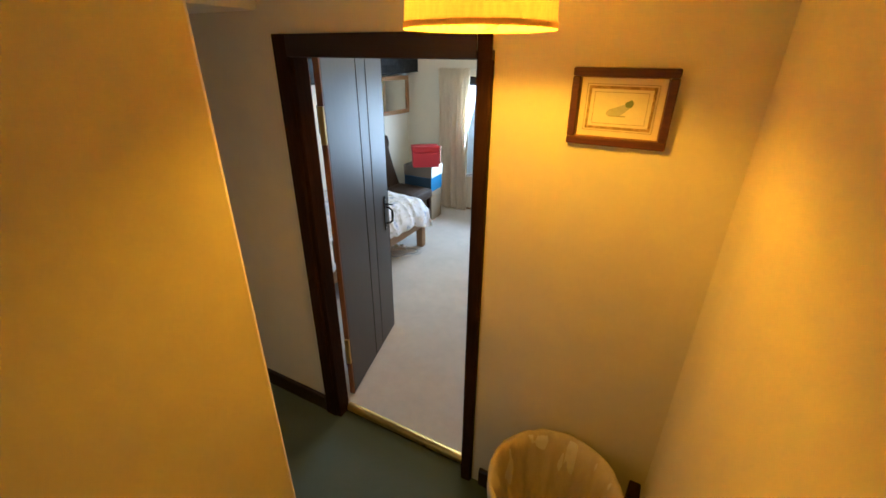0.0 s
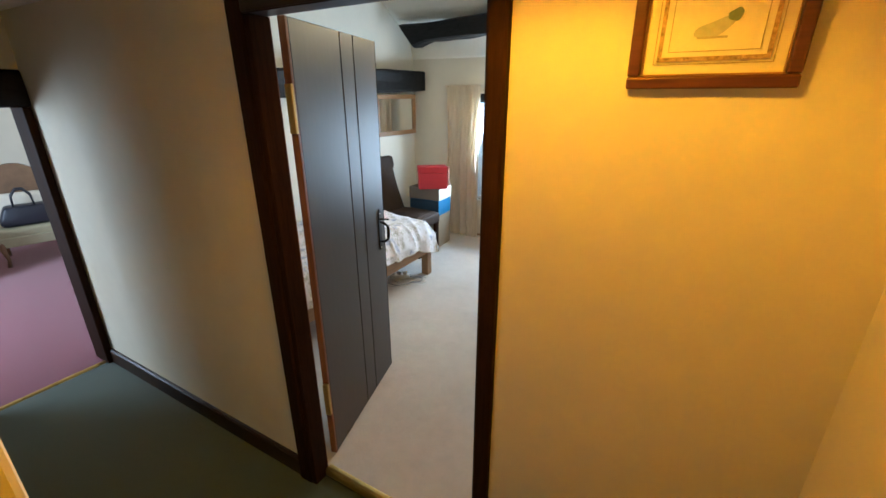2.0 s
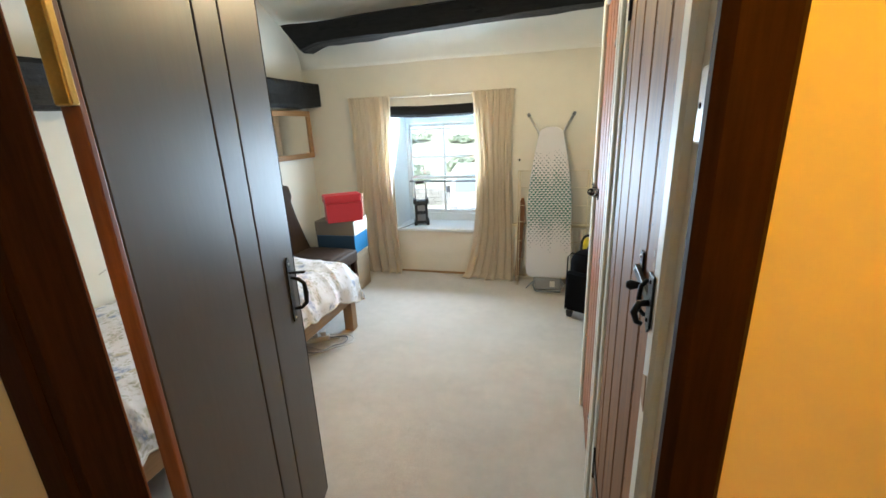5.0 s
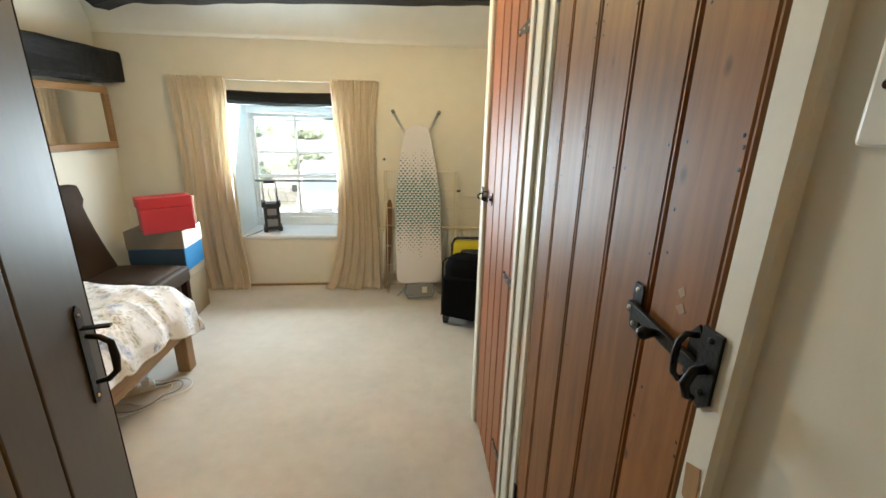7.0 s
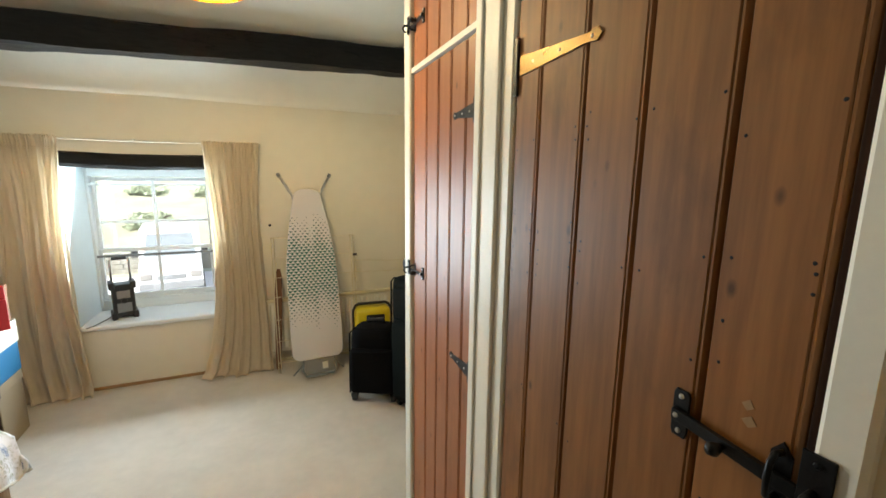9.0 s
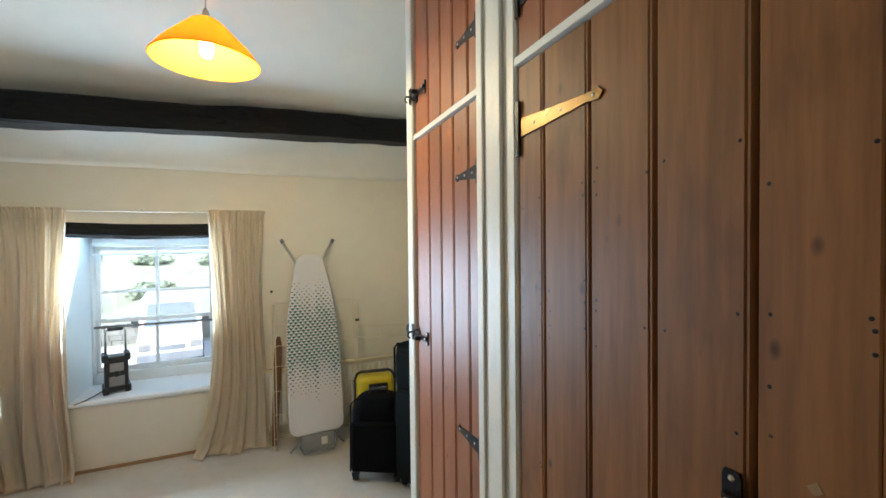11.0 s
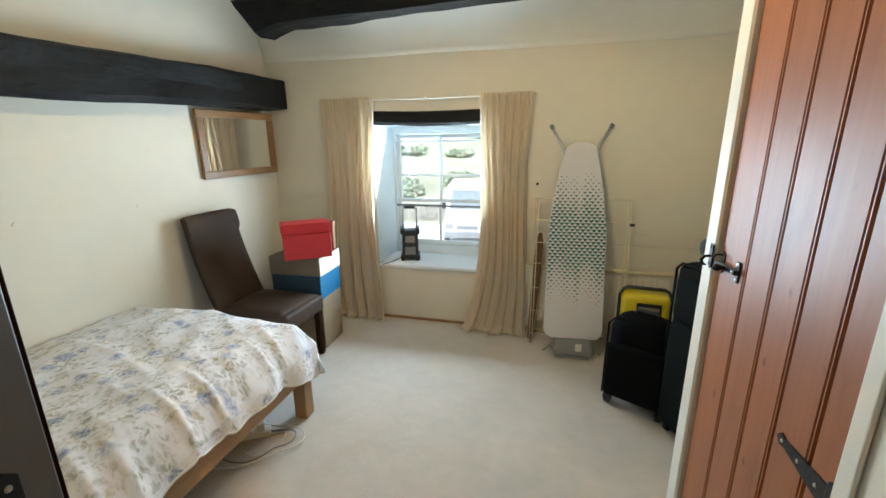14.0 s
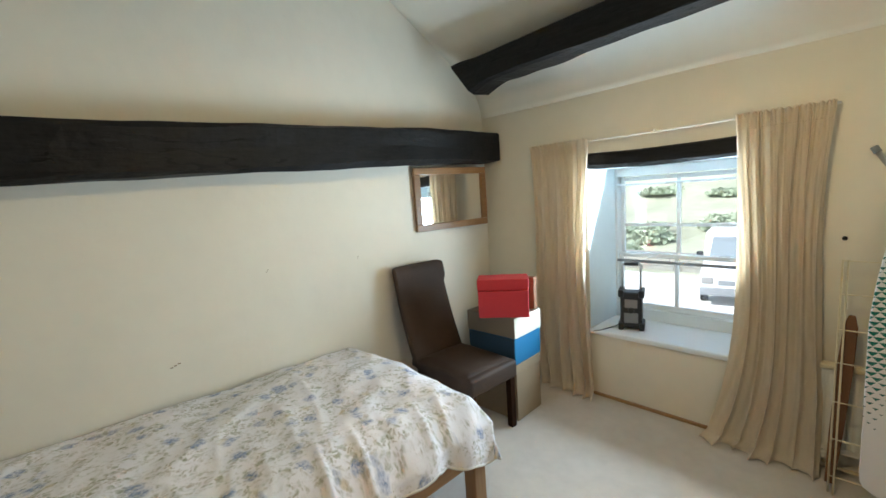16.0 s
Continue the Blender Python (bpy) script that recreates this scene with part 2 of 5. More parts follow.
def beam_paint(name, axis):
    """Black paint on hewn oak, with long drying cracks and adze marks."""
    n = Nodes(name)
    st = [1.0, 1.0, 1.0]
    st[axis] = 0.16
    v = n.coords(st)
    line, grain = n.noise(v, 7, 3, 0.5), n.noise(v, 60, 5, 0.6)
    adze = n.noise(n.coords(), 9, 3)
    broken = n.ramp(n.noise(n.coords(), 2.3, 2), [(0.46, (0, 0, 0)), (0.54, (1, 1, 1))])
    gap = n.math("MULTIPLY", n.math("LESS_THAN", n.math("ABSOLUTE", n.math("SUBTRACT", line, 0.5)), 0.007), broken)
    base = n.ramp(grain, [(0.3, (0.0035, 0.003, 0.0027)), (0.7, (0.011, 0.0098, 0.0088))])
    col = n.mix(gap, base, (0.0006, 0.0005, 0.0005))
    h = n.math("SUBTRACT", n.math("ADD", n.math("MULTIPLY", grain, 0.5), n.math("MULTIPLY", adze, 1.6)), n.math("MULTIPLY", gap, 2.5))
    n.bump(h, 0.8, 0.008)
    return n.done(col, 0.55, spec=0.22)


M_CREAM = plaster("cream_plaster", (0.74, 0.69, 0.58))
M_LANDING = plaster("landing_plaster", (0.70, 0.635, 0.49), 0.25)
M_CEIL = plaster("ceiling_plaster", (0.80, 0.77, 0.68), 0.4)
M_WHITE = plain("white_gloss", (0.72, 0.69, 0.61), 0.48, vary=0.05, bump=0.06)
M_SILL = plain("white_sill", (0.76, 0.79, 0.80), 0.35, vary=0.04, bump=0.05)
M_BLACKBEAM = beam_paint("black_beam", 0)
M_BLACKBEAM_Y = beam_paint("black_beam_along", 1)
M_DARKWOOD = wood("dark_stained_wood", (0.009, 0.0036, 0.0016), (0.038, 0.0150, 0.0062), 0.70, axis=2, scale=14, knots=False, spec=0.08)
M_DARKWOOD_X = wood("dark_stained_wood_along", (0.009, 0.0032, 0.0014), (0.034, 0.012, 0.005), 0.42, axis=0, scale=14, knots=False)
M_DOOR = plain("dark_door_paint", (0.056, 0.047, 0.041), 0.43, scale=9, vary=0.16, bump=0.10, stretch=(1, 1, 0.22), spec=0.6, fine=40)
M_DOOREDGE = wood("door_edge_wood", (0.10, 0.032, 0.010), (0.26, 0.10, 0.035), 0.5, axis=2, scale=10, knots=False, relief=0.5)
M_PINE = wood("stained_pine", (0.130, 0.050, 0.013), (0.315, 0.130, 0.038), 0.50, axis=2, scale=6, relief=0.2, spec=0.33)
M_PINE_RED = wood("red_stained_pine", (0.245, 0.078, 0.028), (0.37, 0.135, 0.050), 0.42, axis=2, scale=6, relief=0.12, spec=0.4)
M_OAK = wood("pale_oak", (0.24, 0.13, 0.055), (0.40, 0.24, 0.11), 0.45, axis=1, scale=9, knots=False)
M_OAK_Z = wood("pale_oak_upright", (0.24, 0.13, 0.055), (0.40, 0.24, 0.11), 0.45, axis=2, scale=9, knots=False)
M_FRAMEPINE = wood("pine_frame", (0.16, 0.075, 0.025), (0.30, 0.16, 0.06), 0.4, axis=1, scale=14, knots=False)
M_MAHOG = wood("mahogany_frame", (0.040, 0.012, 0.005), (0.12, 0.036, 0.014), 0.35, axis=0, scale=14, knots=False)
M_CARPET = carpet("cream_carpet", (0.56, 0.51, 0.45), 0.22)
M_GREEN = carpet("green_carpet", (0.062, 0.090, 0.066), 0.14)
M_PINK = carpet("pink_carpet", (0.20, 0.042, 0.068), 0.14)
M_IRON = plain("black_iron", (0.012, 0.012, 0.013), 0.38, 0.6, 60, 0.2, 0.25)
# iron strap with the lamp's gold reflection put into its metal colour
M_GOLDLIT_IRON = plain("goldlit_iron", (0.10, 0.070, 0.026), 0.30, 1.0, 60, 0.3, 0.15)
M_REVEAL = plaster("pale_blue_white_paint", (0.72, 0.79, 0.81), 0.25)
M_BRASS = plain("worn_brass", (0.62, 0.42, 0.12), 0.3, 1.0, 60, 0.2, 0.1)
M_STEEL = plain("brushed_steel", (0.55, 0.54, 0.52), 0.3, 1.0, 60, 0.1, 0.05)
M_GREYMETAL = plain("grey_enamel", (0.28, 0.27, 0.26), 0.4, 0.3, 60, 0.1, 0.05)
M_PLASTIC = plain("white_plastic", (0.72, 0.69, 0.62), 0.3, vary=0.03, bump=0.02)
M_BLACKPL = plain("black_plastic", (0.016, 0.017, 0.019), 0.4, vary=0.2, bump=0.1)
M_GREYPL = plain("grey_plastic", (0.20, 0.21, 0.22), 0.4, vary=0.1, bump=0.05)
M_LEATHER = plain("brown_leather", (0.048, 0.029, 0.019), 0.68, scale=22, vary=0.5, bump=0.35, fine=180, spec=0.28)
M_NYLON = plain("black_nylon", (0.0042, 0.0042, 0.005), 0.9, scale=40, vary=0.25, bump=0.5, fine=700, spec=0.08)
M_GREENNYLON = plain("dark_green_nylon", (0.0035, 0.0055, 0.005), 0.8, scale=40, vary=0.2, bump=0.5, fine=700, spec=0.1)
M_GREYFELT = plain("grey_felt", (0.06, 0.06, 0.068), 0.9, scale=40, vary=0.2, bump=0.5, fine=500)
M_YELLOW = plain("yellow_plastic", (0.62, 0.50, 0.015), 0.35, vary=0.06, bump=0.05)
M_TAN = plain("tan_card", (0.17, 0.075, 0.032), 0.8, vary=0.12, bump=0.2)
M_RED = plain("red_card", (0.48, 0.022, 0.032), 0.55, vary=0.08, bump=0.12)
M_KRAFT = plain("brown_card", (0.30, 0.23, 0.15), 0.8, vary=0.1, bump=0.2)
M_KRAFTLID = plain("grey_brown_card", (0.17, 0.135, 0.095), 0.75, vary=0.08, bump=0.2)
M_CREAMCARD = plain("cream_card", (0.62, 0.57, 0.46), 0.75, vary=0.06, bump=0.15)
# darker copy of the blue card, with shade put into its colour
M_BLUE_SHADED = plain("blue_card_shaded", (0.010, 0.032, 0.060), 0.65, vary=0.12, bump=0.15)
M_BLUE = plain("blue_card", (0.012, 0.14, 0.30), 0.6, vary=0.1, bump=0.15)
M_CURTAIN = cloth("cream_curtain", (0.84, 0.75, 0.61), 0.5)
M_FLORAL = floral("floral_cotton")
M_MATTRESS = cloth("white_ticking", (0.70, 0.68, 0.64), 0.0)
M_COVER = board_cover("ironing_cover")
M_GLASS = glass("window_glass")
M_MIRROR = plain("mirror_silver", (0.86, 0.87, 0.86), 0.03, 1.0, 10, 0.01, 0.0)
M_SHADE = shade_cloth("yellow_pleated_cloth", (0.90, 0.62, 0.10), 0.10)
M_SHADE2 = shade_cloth("yellow_card_shade", (0.95, 0.47, 0.03), 0.5)
M_BULB = glow("bulb_glass", (1.0, 0.80, 0.50), 25)
M_AMBERBULB = glow("amber_bulb_glass", (1.0, 0.50, 0.04), 16)
M_PAPER = plain("cream_mount", (0.70, 0.62, 0.44), 0.8, vary=0.05, bump=0.05)
M_PRINT = plain("print_paper", (0.74, 0.68, 0.52), 0.8, vary=0.06, bump=0.02)
M_MARBLED = plain("marbled_border_paper", (0.33, 0.22, 0.10), 0.8, scale=900, vary=0.85, bump=0.0, fine=260)
M_INK = plain("brown_ink", (0.22, 0.15, 0.08), 0.8, vary=0.4, bump=0.0)
M_PATCH1 = plain("grey_wash", (0.38, 0.36, 0.28), 0.8, vary=0.3, bump=0.0)
M_PATCH2 = plain("green_wash", (0.16, 0.22, 0.16), 0.8, vary=0.3, bump=0.0)
M_PATCH3 = plain("blue_grey_wash", (0.42, 0.43, 0.38), 0.8, vary=0.3, bump=0.0)
M_LINER = cloth("bin_liner", (0.60, 0.52, 0.40), 0.04, vary=0.15)
M_NAVY = plain("navy_leather", (0.010, 0.012, 0.022), 0.45, vary=0.3, bump=0.3)
M_OLIVE = plain("olive_cloth", (0.33, 0.30, 0.20), 0.85, vary=0.15, bump=0.3)
M_PILLOW = cloth("cream_pillow", (0.62, 0.56, 0.46), 0.0)
M_ORANGEWOOD = wood("orange_pine", (0.28, 0.10, 0.025), (0.46, 0.19, 0.055), 0.35, axis=0, scale=8)
M_WICKER = plain("brown_cane", (0.16, 0.09, 0.045), 0.6, scale=60, vary=0.35, bump=0.5)
M_GRASS = plain("hill_grass", (0.36, 0.37, 0.27), 0.95, scale=2.2, vary=0.35, bump=0.3, fine=3)
M_GRAVEL = plain("pale_gravel", (0.66, 0.65, 0.62), 0.95, scale=6, vary=0.15, bump=0.4, fine=40)
M_LEAF = plain("leaves", (0.36, 0.41, 0.29), 0.7, scale=6, vary=0.4, bump=0.3)
M_STONE = plain("field_stone", (0.26, 0.25, 0.22), 0.9, scale=10, vary=0.3, bump=0.5)
M_BARK = plain("bark", (0.07, 0.05, 0.035), 0.9, scale=20, vary=0.3, bump=0.6)
M_VAN = plain("white_car_paint", (0.78, 0.79, 0.80), 0.2, vary=0.02, bump=0.0)
M_TYRE = plain("tyre_rubber", (0.015, 0.015, 0.015), 0.8, vary=0.1, bump=0.1)
M_VANGLASS = plain("dark_glass", (0.20, 0.23, 0.25), 0.08, vary=0.1, bump=0.0)
M_COPPER = plain("painted_pipe", (0.66, 0.58, 0.40), 0.35, vary=0.06, bump=0.03)
M_RUBBER = plain("white_flex", (0.62, 0.60, 0.56), 0.5, vary=0.05, bump=0.02)
# ---- mesh helpers ----


def obj(name, bm, mat, parent=None, label="", smooth=False, at=None):
    me = bpy.data.meshes.new(name)
    bmesh.ops.recalc_face_normals(bm, faces=bm.faces)
    bm.to_mesh(me)
    bm.free()
    if mat:
        me.materials.append(mat)
    if smooth:
        for p in me.polygons:
            p.use_smooth = True
    ob = new(name, me)
    if parent is not None:
        ob.parent = parent
    if at is not None:
        ob.matrix_local = at
    if label:
        tagged(ob, label)
    return ob


def part(name, bm, mat, parent, label="", smooth=False, at=None):
    return obj(name, bm, mat, parent, label, smooth, at)


def thing(name, label, category, at=None, group="", kind=""):
    """An Empty at a thing's base, which parents its parts."""
    ob = new(name)
    ob.empty_display_size = 0.1
    if at is not None:
        ob.matrix_basis = at
    return tagged(ob, label, category, group, kind)


def setting(ob, label, category="structure"):
    return tagged(ob, label, category, kind="structure")


def block(x0, x1, y0, y1, z0, z1, bevel=0.0, seg=2, bm=None, m=None):
    """A box, with rounded edges where bevel is given."""
    own = bmesh.new()
    bmesh.ops.create_cube(own, size=1)
    bmesh.ops.scale(own, vec=(x1 - x0, y1 - y0, z1 - z0), verts=own.verts)
    bmesh.ops.translate(own, vec=((x0 + x1) / 2, (y0 + y1) / 2, (z0 + z1) / 2), verts=own.verts)
    if bevel:
        bmesh.ops.bevel(own, geom=list(own.edges), offset=bevel, segments=seg, affect="EDGES", profile=0.5)
    if m is not None:
        bmesh.ops.transform(own, matrix=m, verts=own.verts)
    if bm is None:
        return own
    return join(bm, own)


def join(bm, other):
    me = bpy.data.meshes.new("join")
    other.to_mesh(me)
    other.free()
    bm.from_mesh(me)
    bpy.data.meshes.remove(me)
    return bm


def tube(points, radius, sides=10, bm=None, closed=False, caps=True):
    """A round bar along a line of points; radius may be one number or one a point."""
    bm = bm or bmesh.new()
    pts = [Vector(p) for p in points]
    radii = radius if isinstance(radius, (list, tuple)) else [radius] * len(pts)
    rings, side = [], None
    for i, p in enumerate(pts):
        a = pts[i - 1] if (i or closed) else p
        b = pts[(i + 1) % len(pts)] if (i < len(pts) - 1 or closed) else p
        d = (b - a).normalized()
        if side is None:
            side = d.cross(Vector((0.13, 0.21, 0.97))).normalized()
        side = (side - d * side.dot(d)).normalized()
        up = d.cross(side)
        rings.append([bm.verts.new(p + radii[i] * (math.cos(2 * math.pi * k / sides) * side + math.sin(2 * math.pi * k / sides) * up)) for k in range(sides)])
    for i in range(len(rings) - (0 if closed else 1)):
        r, s = rings[i], rings[(i + 1) % len(rings)]
        for k in range(sides):
            bm.faces.new((r[k], r[(k + 1) % sides], s[(k + 1) % sides], s[k]))
    if caps and not closed:
        bm.faces.new(rings[0])
        bm.faces.new(rings[-1])
    return bm


def turned(profile, sides=32, bm=None, centre=(0, 0, 0), wobble=None, caps=False):
    """A body turned round z from rows of (radius, height)."""
    bm = bm or bmesh.new()
    rings = []
    for i, (r, z) in enumerate(profile):
        ring = []
        for k in range(sides):
            a = 2 * math.pi * k / sides
            rr = r * (1 + (wobble(a, i) if wobble else 0))
            ring.append(bm.verts.new((centre[0] + rr * math.cos(a), centre[1] + rr * math.sin(a), centre[2] + z)))
        rings.append(ring)
    for r, s in zip(rings, rings[1:]):
        for k in range(sides):
            bm.faces.new((r[k], r[(k + 1) % sides], s[(k + 1) % sides], s[k]))
    if caps:
        bm.faces.new(rings[0])
        bm.faces.new(rings[-1])
    return bm


def prism(outline, depth0, depth1, axis=1, bevel=0.0, bm=None):
    """An outline pushed along an axis. For axis 1 it is (x, z), for 0 (y, z), for 2 (x, y)."""
    own = bmesh.new()

    def place(p, d):
        return {0: (d, p[0], p[1]), 1: (p[0], d, p[1]), 2: (p[0], p[1], d)}[axis]

    a = [own.verts.new(place(p, depth0)) for p in outline]
    b = [own.verts.new(place(p, depth1)) for p in outline]
    own.faces.new(a)
    own.faces.new(b)
    for i in range(len(a)):
        j = (i + 1) % len(a)
        own.faces.new((a[i], a[j], b[j], b[i]))
    bmesh.ops.recalc_face_normals(own, faces=own.faces)
    if bevel:
        bmesh.ops.bevel(own, geom=list(own.edges), offset=bevel, segments=2, affect="EDGES", profile=0.5)
    return own if bm is None else join(bm, own)


def sheet(fn, nu, nv, bm=None, uv=None):
    """A surface fn(u, v) over the unit square."""
    bm = bm or bmesh.new()
    grid = [[bm.verts.new(fn(i / nu, j / nv)) for j in range(nv + 1)] for i in range(nu + 1)]
    layer = bm.loops.layers.uv.new("UVMap") if uv else None
    for i in range(nu):
        for j in range(nv):
            f = bm.faces.new((grid[i][j], grid[i + 1][j], grid[i + 1][j + 1], grid[i][j + 1]))
            f.smooth = True
            if uv:
                for loop, (a, b) in zip(f.loops, ((i, j), (i + 1, j), (i + 1, j + 1), (i, j + 1))):
                    loop[layer].uv = uv(a / nu, b / nv)
    return bm


def thicken(ob, t):
    mod = ob.modifiers.new("thickness", "SOLIDIFY")
    mod.thickness, mod.offset = t, 0
    return ob


def hewn(x0, x1, y0, y1, z0, z1, axis, amount, steps=40, seed=0, lift=None):
    """A hand-hewn beam: a box cut in many lengths, its faces uneven and its arrises knocked off."""
    bm = bmesh.new()
    lo, hi = [x0, y0, z0], [x1, y1, z1]
    o = [k for k in range(3) if k != axis]
    rings = []
    for i in range(steps + 1):
        s = lo[axis] + (hi[axis] - lo[axis]) * i / steps
        ring = []
        c = 0.018
        a0, a1, b0, b1 = lo[o[0]], hi[o[0]], lo[o[1]], hi[o[1]]
        corners = [(a0 + c, b0), (a1 - c, b0), (a1, b0 + c), (a1, (b0 + b1) / 2), (a1, b1 - c), (a1 - c, b1), (a0 + c, b1), (a0, b1 - c), (a0, (b0 + b1) / 2), (a0, b0 + c)]
        for k, (a, b) in enumerate(corners):
            q = Vector((s * 1.3, a * 3 + k * 0.6, b * 3 + seed * 7.3))
            da, db = noise.noise(q) * amount, noise.noise(q + Vector((9, 4, 2))) * amount
            da += noise.noise(q * 4) * amount * 0.3
            db += noise.noise(q * 4 + Vector((3, 1, 7))) * amount * 0.3
            v = [0, 0, 0]
            v[axis], v[o[0]], v[o[1]] = s, a + da, b + db
            if lift:
                v[2] += lift(s)
            ring.append(bm.verts.new(v))
        rings.append(ring)
    for r, s in zip(rings, rings[1:]):
        for k in range(len(r)):
            bm.faces.new((r[k], r[(k + 1) % len(r)], s[(k + 1) % len(r)], s[k]))
    bm.faces.new(rings[0])
    bm.faces.new(rings[-1])
    return bm


# ---- plan ----
WEST, EAST, NORTH, SOUTH = -2.94, 0.62, 5.465, 1.735   # bedroom faces
LAND, LF = 1.675, -0.05                                          # landing side of the bedroom's door wall
WIN_X0, WIN_X1, SILL, LINTEL = -1.985, -1.085, 0.51, 1.68
DOOR_X0, DOOR_X1, DOOR_H = -1.045, -0.205, 2.01


def slope(y):
    """Height of the raked ceiling."""
    return 2.66 - 0.6 * (y - 5.0)


# floors
setting(obj("floor", block(WEST - 0.1, EAST + 0.1, 1.735, NORTH + 0.05, -0.1, 0.0), M_CARPET), "cream cut-pile bedroom carpet with tread marks", "carpet")
setting(obj("floor_landing", block(-3.12, EAST + 0.1, 0.55, 1.7345, -0.15, -0.05), M_GREEN), "dark green carpet on the landing", "carpet")
setting(obj("floor_far_room", block(-7.6, -3.16, -0.4, 3.3, -0.15, -0.05), M_PINK), "pink carpet of the room across the landing", "carpet")
setting(obj("trim_threshold", prism([(1.709, -0.030), (1.711, -0.006), (1.717, 0.005), (1.730, 0.009), (1.744, 0.006), (1.752, 0.001), (1.734, 0.001), (1.734, -0.030)], DOOR_X0 + 0.01, DOOR_X1, axis=0), M_BRASS), "worn brass threshold strip between carpets", "threshold")
setting(obj("trim_far_threshold", prism([(-3.165, -0.052), (-3.15, -0.042), (-3.13, -0.042), (-3.115, -0.052)], 0.95, 1.63, axis=1), M_BRASS), "brass threshold strip at the far room", "threshold")

# bedroom: window wall in four pieces round the opening, with the reveals
T = 0.55
for nm, x0, x1, z0, z1 in (("wall_north_1", WEST - 0.2, WIN_X0, 0, 2.9), ("wall_north_2", WIN_X1, EAST + 0.2, 0, 2.9), ("wall_north_3", WIN_X0, WIN_X1, 0, SILL - 0.035), ("wall_north_4", WIN_X0, WIN_X1, LINTEL + 0.11, 2.9)):
    setting(obj(nm, block(x0, x1, NORTH, NORTH + T, z0 - 0.1, z1), M_CREAM), "thick cream plastered wall round the window", "wall")
setting(obj("wall_north_soffit", block(WIN_X0, WIN_X1, NORTH + 0.16, NORTH + T, LINTEL - 0.01, LINTEL + 0.11), M_REVEAL), "white painted window soffit", "wall")
setting(obj("lintel", hewn(WIN_X0 - 0.02, WIN_X1 + 0.02, NORTH - 0.012, NORTH + 0.16, LINTEL - 0.005, LINTEL + 0.108, 0, 0.010, 24, 3, lambda s: -0.012 * math.cos((s + 1.53) * 3.2)), M_BLACKBEAM), "black painted timber window lintel", "lintel")
for nm, xa, xb in (("reveal_1", WIN_X0, WIN_X0 + 0.022), ("reveal_2", WIN_X1, WIN_X1 - 0.022)):
    setting(obj("wall_" + nm, prism([(xa + 0.001, NORTH + 0.004), (xb, NORTH + 0.40), (xb, NORTH + T), (xa + 0.001, NORTH + T)], SILL, LINTEL - 0.01, axis=2), M_REVEAL), "white painted splayed window reveal", "wall")
setting(obj("window_sill", block(WIN_X0 + 0.003, WIN_X1 - 0.003, NORTH - 0.028, NORTH + 0.44, SILL - 0.035, SILL, 0.012, 3), M_SILL), "deep white painted window sill", "window sill")

# the other bedroom walls
def west(u, v):
    y, z = 1.74 + u * 3.86, -0.05 + v * 4.2
    return (WEST + 0.012 * noise.noise(Vector((y * 0.9, z * 0.9, 3.1))), y, z)


w = obj("wall_west", block(WEST - 0.12, WEST - 0.013, 1.72, 5.7, -0.1, 4.2), M_CREAM)
setting(w, "plain backing of the cream gable wall", "wall")
setting(thicken(obj("wall_west_face", sheet(west, 60, 60), M_CREAM, smooth=True), 0.006), "uneven cream plastered gable wall", "wall")
setting(obj("wall_east", block(EAST, EAST + 0.2, -0.9, 5.6, -0.1, 4.2), M_LANDING), "cream wall along stairs and bedroom", "wall")
# wall between landing and bedroom
for nm, x0, x1, z0, z1 in (("wall_south_1", -3.3, DOOR_X0 - 0.03, 0, 4.2), ("wall_south_2", DOOR_X1 + 0.055, EAST, 0, 4.2), ("wall_south_3", DOOR_X0 - 0.03, DOOR_X1 + 0.055, DOOR_H + 0.131, 4.2)):
    setting(obj(nm, block(x0, x1, LAND, SOUTH, z0 - 0.1, z1), M_LANDING), "plastered partition wall round the bedroom door", "wall")
setting(obj("wall_switch", block(-0.140, -0.02, SOUTH + 0.001, 1.93, 0, 4.0, 0.006), M_CREAM), "short cream wall between door frame and cupboard", "wall")

# raked ceiling with a soft cove to the window wall
def rake(u, v):
    x = WEST - 0.05 + u * (EAST - WEST + 0.1)
    s = v * 3.8
    if s < 0.5:
        k = s / 0.5
        y, z = NORTH + 0.004 - 0.27 * k * k, 2.18 + 0.40 * k - 0.04 * k * k
    else:
        y = NORTH - 0.27 - (s - 0.5)
        z = slope(NORTH - 0.27) + 0.6 * (s - 0.5) - 0.005
    z += 0.012 * noise.noise(Vector((x * 1.1, y * 1.1, 1.7)))
    return (x, y, min(z, 3.72))


setting(thicken(obj("ceiling", sheet(rake, 30, 76), M_CEIL, smooth=True), 0.01), "white plastered raked ceiling", "ceiling")
setting(obj("ceiling_attic", block(WEST - 0.2, EAST + 0.2, 1.6, 5.7, 4.2, 4.3), M_CEIL), "plain roof over the bedroom", "ceiling")
setting(obj("ceiling_landing", block(-1.24, EAST + 0.2, -0.9, LAND, 2.42, 2.52), M_CEIL), "plain ceiling over the stair head", "ceiling")
setting(obj("ceiling_corridor", block(-3.3, -1.24, 0.4, LAND, 2.19, 2.52), M_CEIL), "low plain ceiling over the corridor", "ceiling")

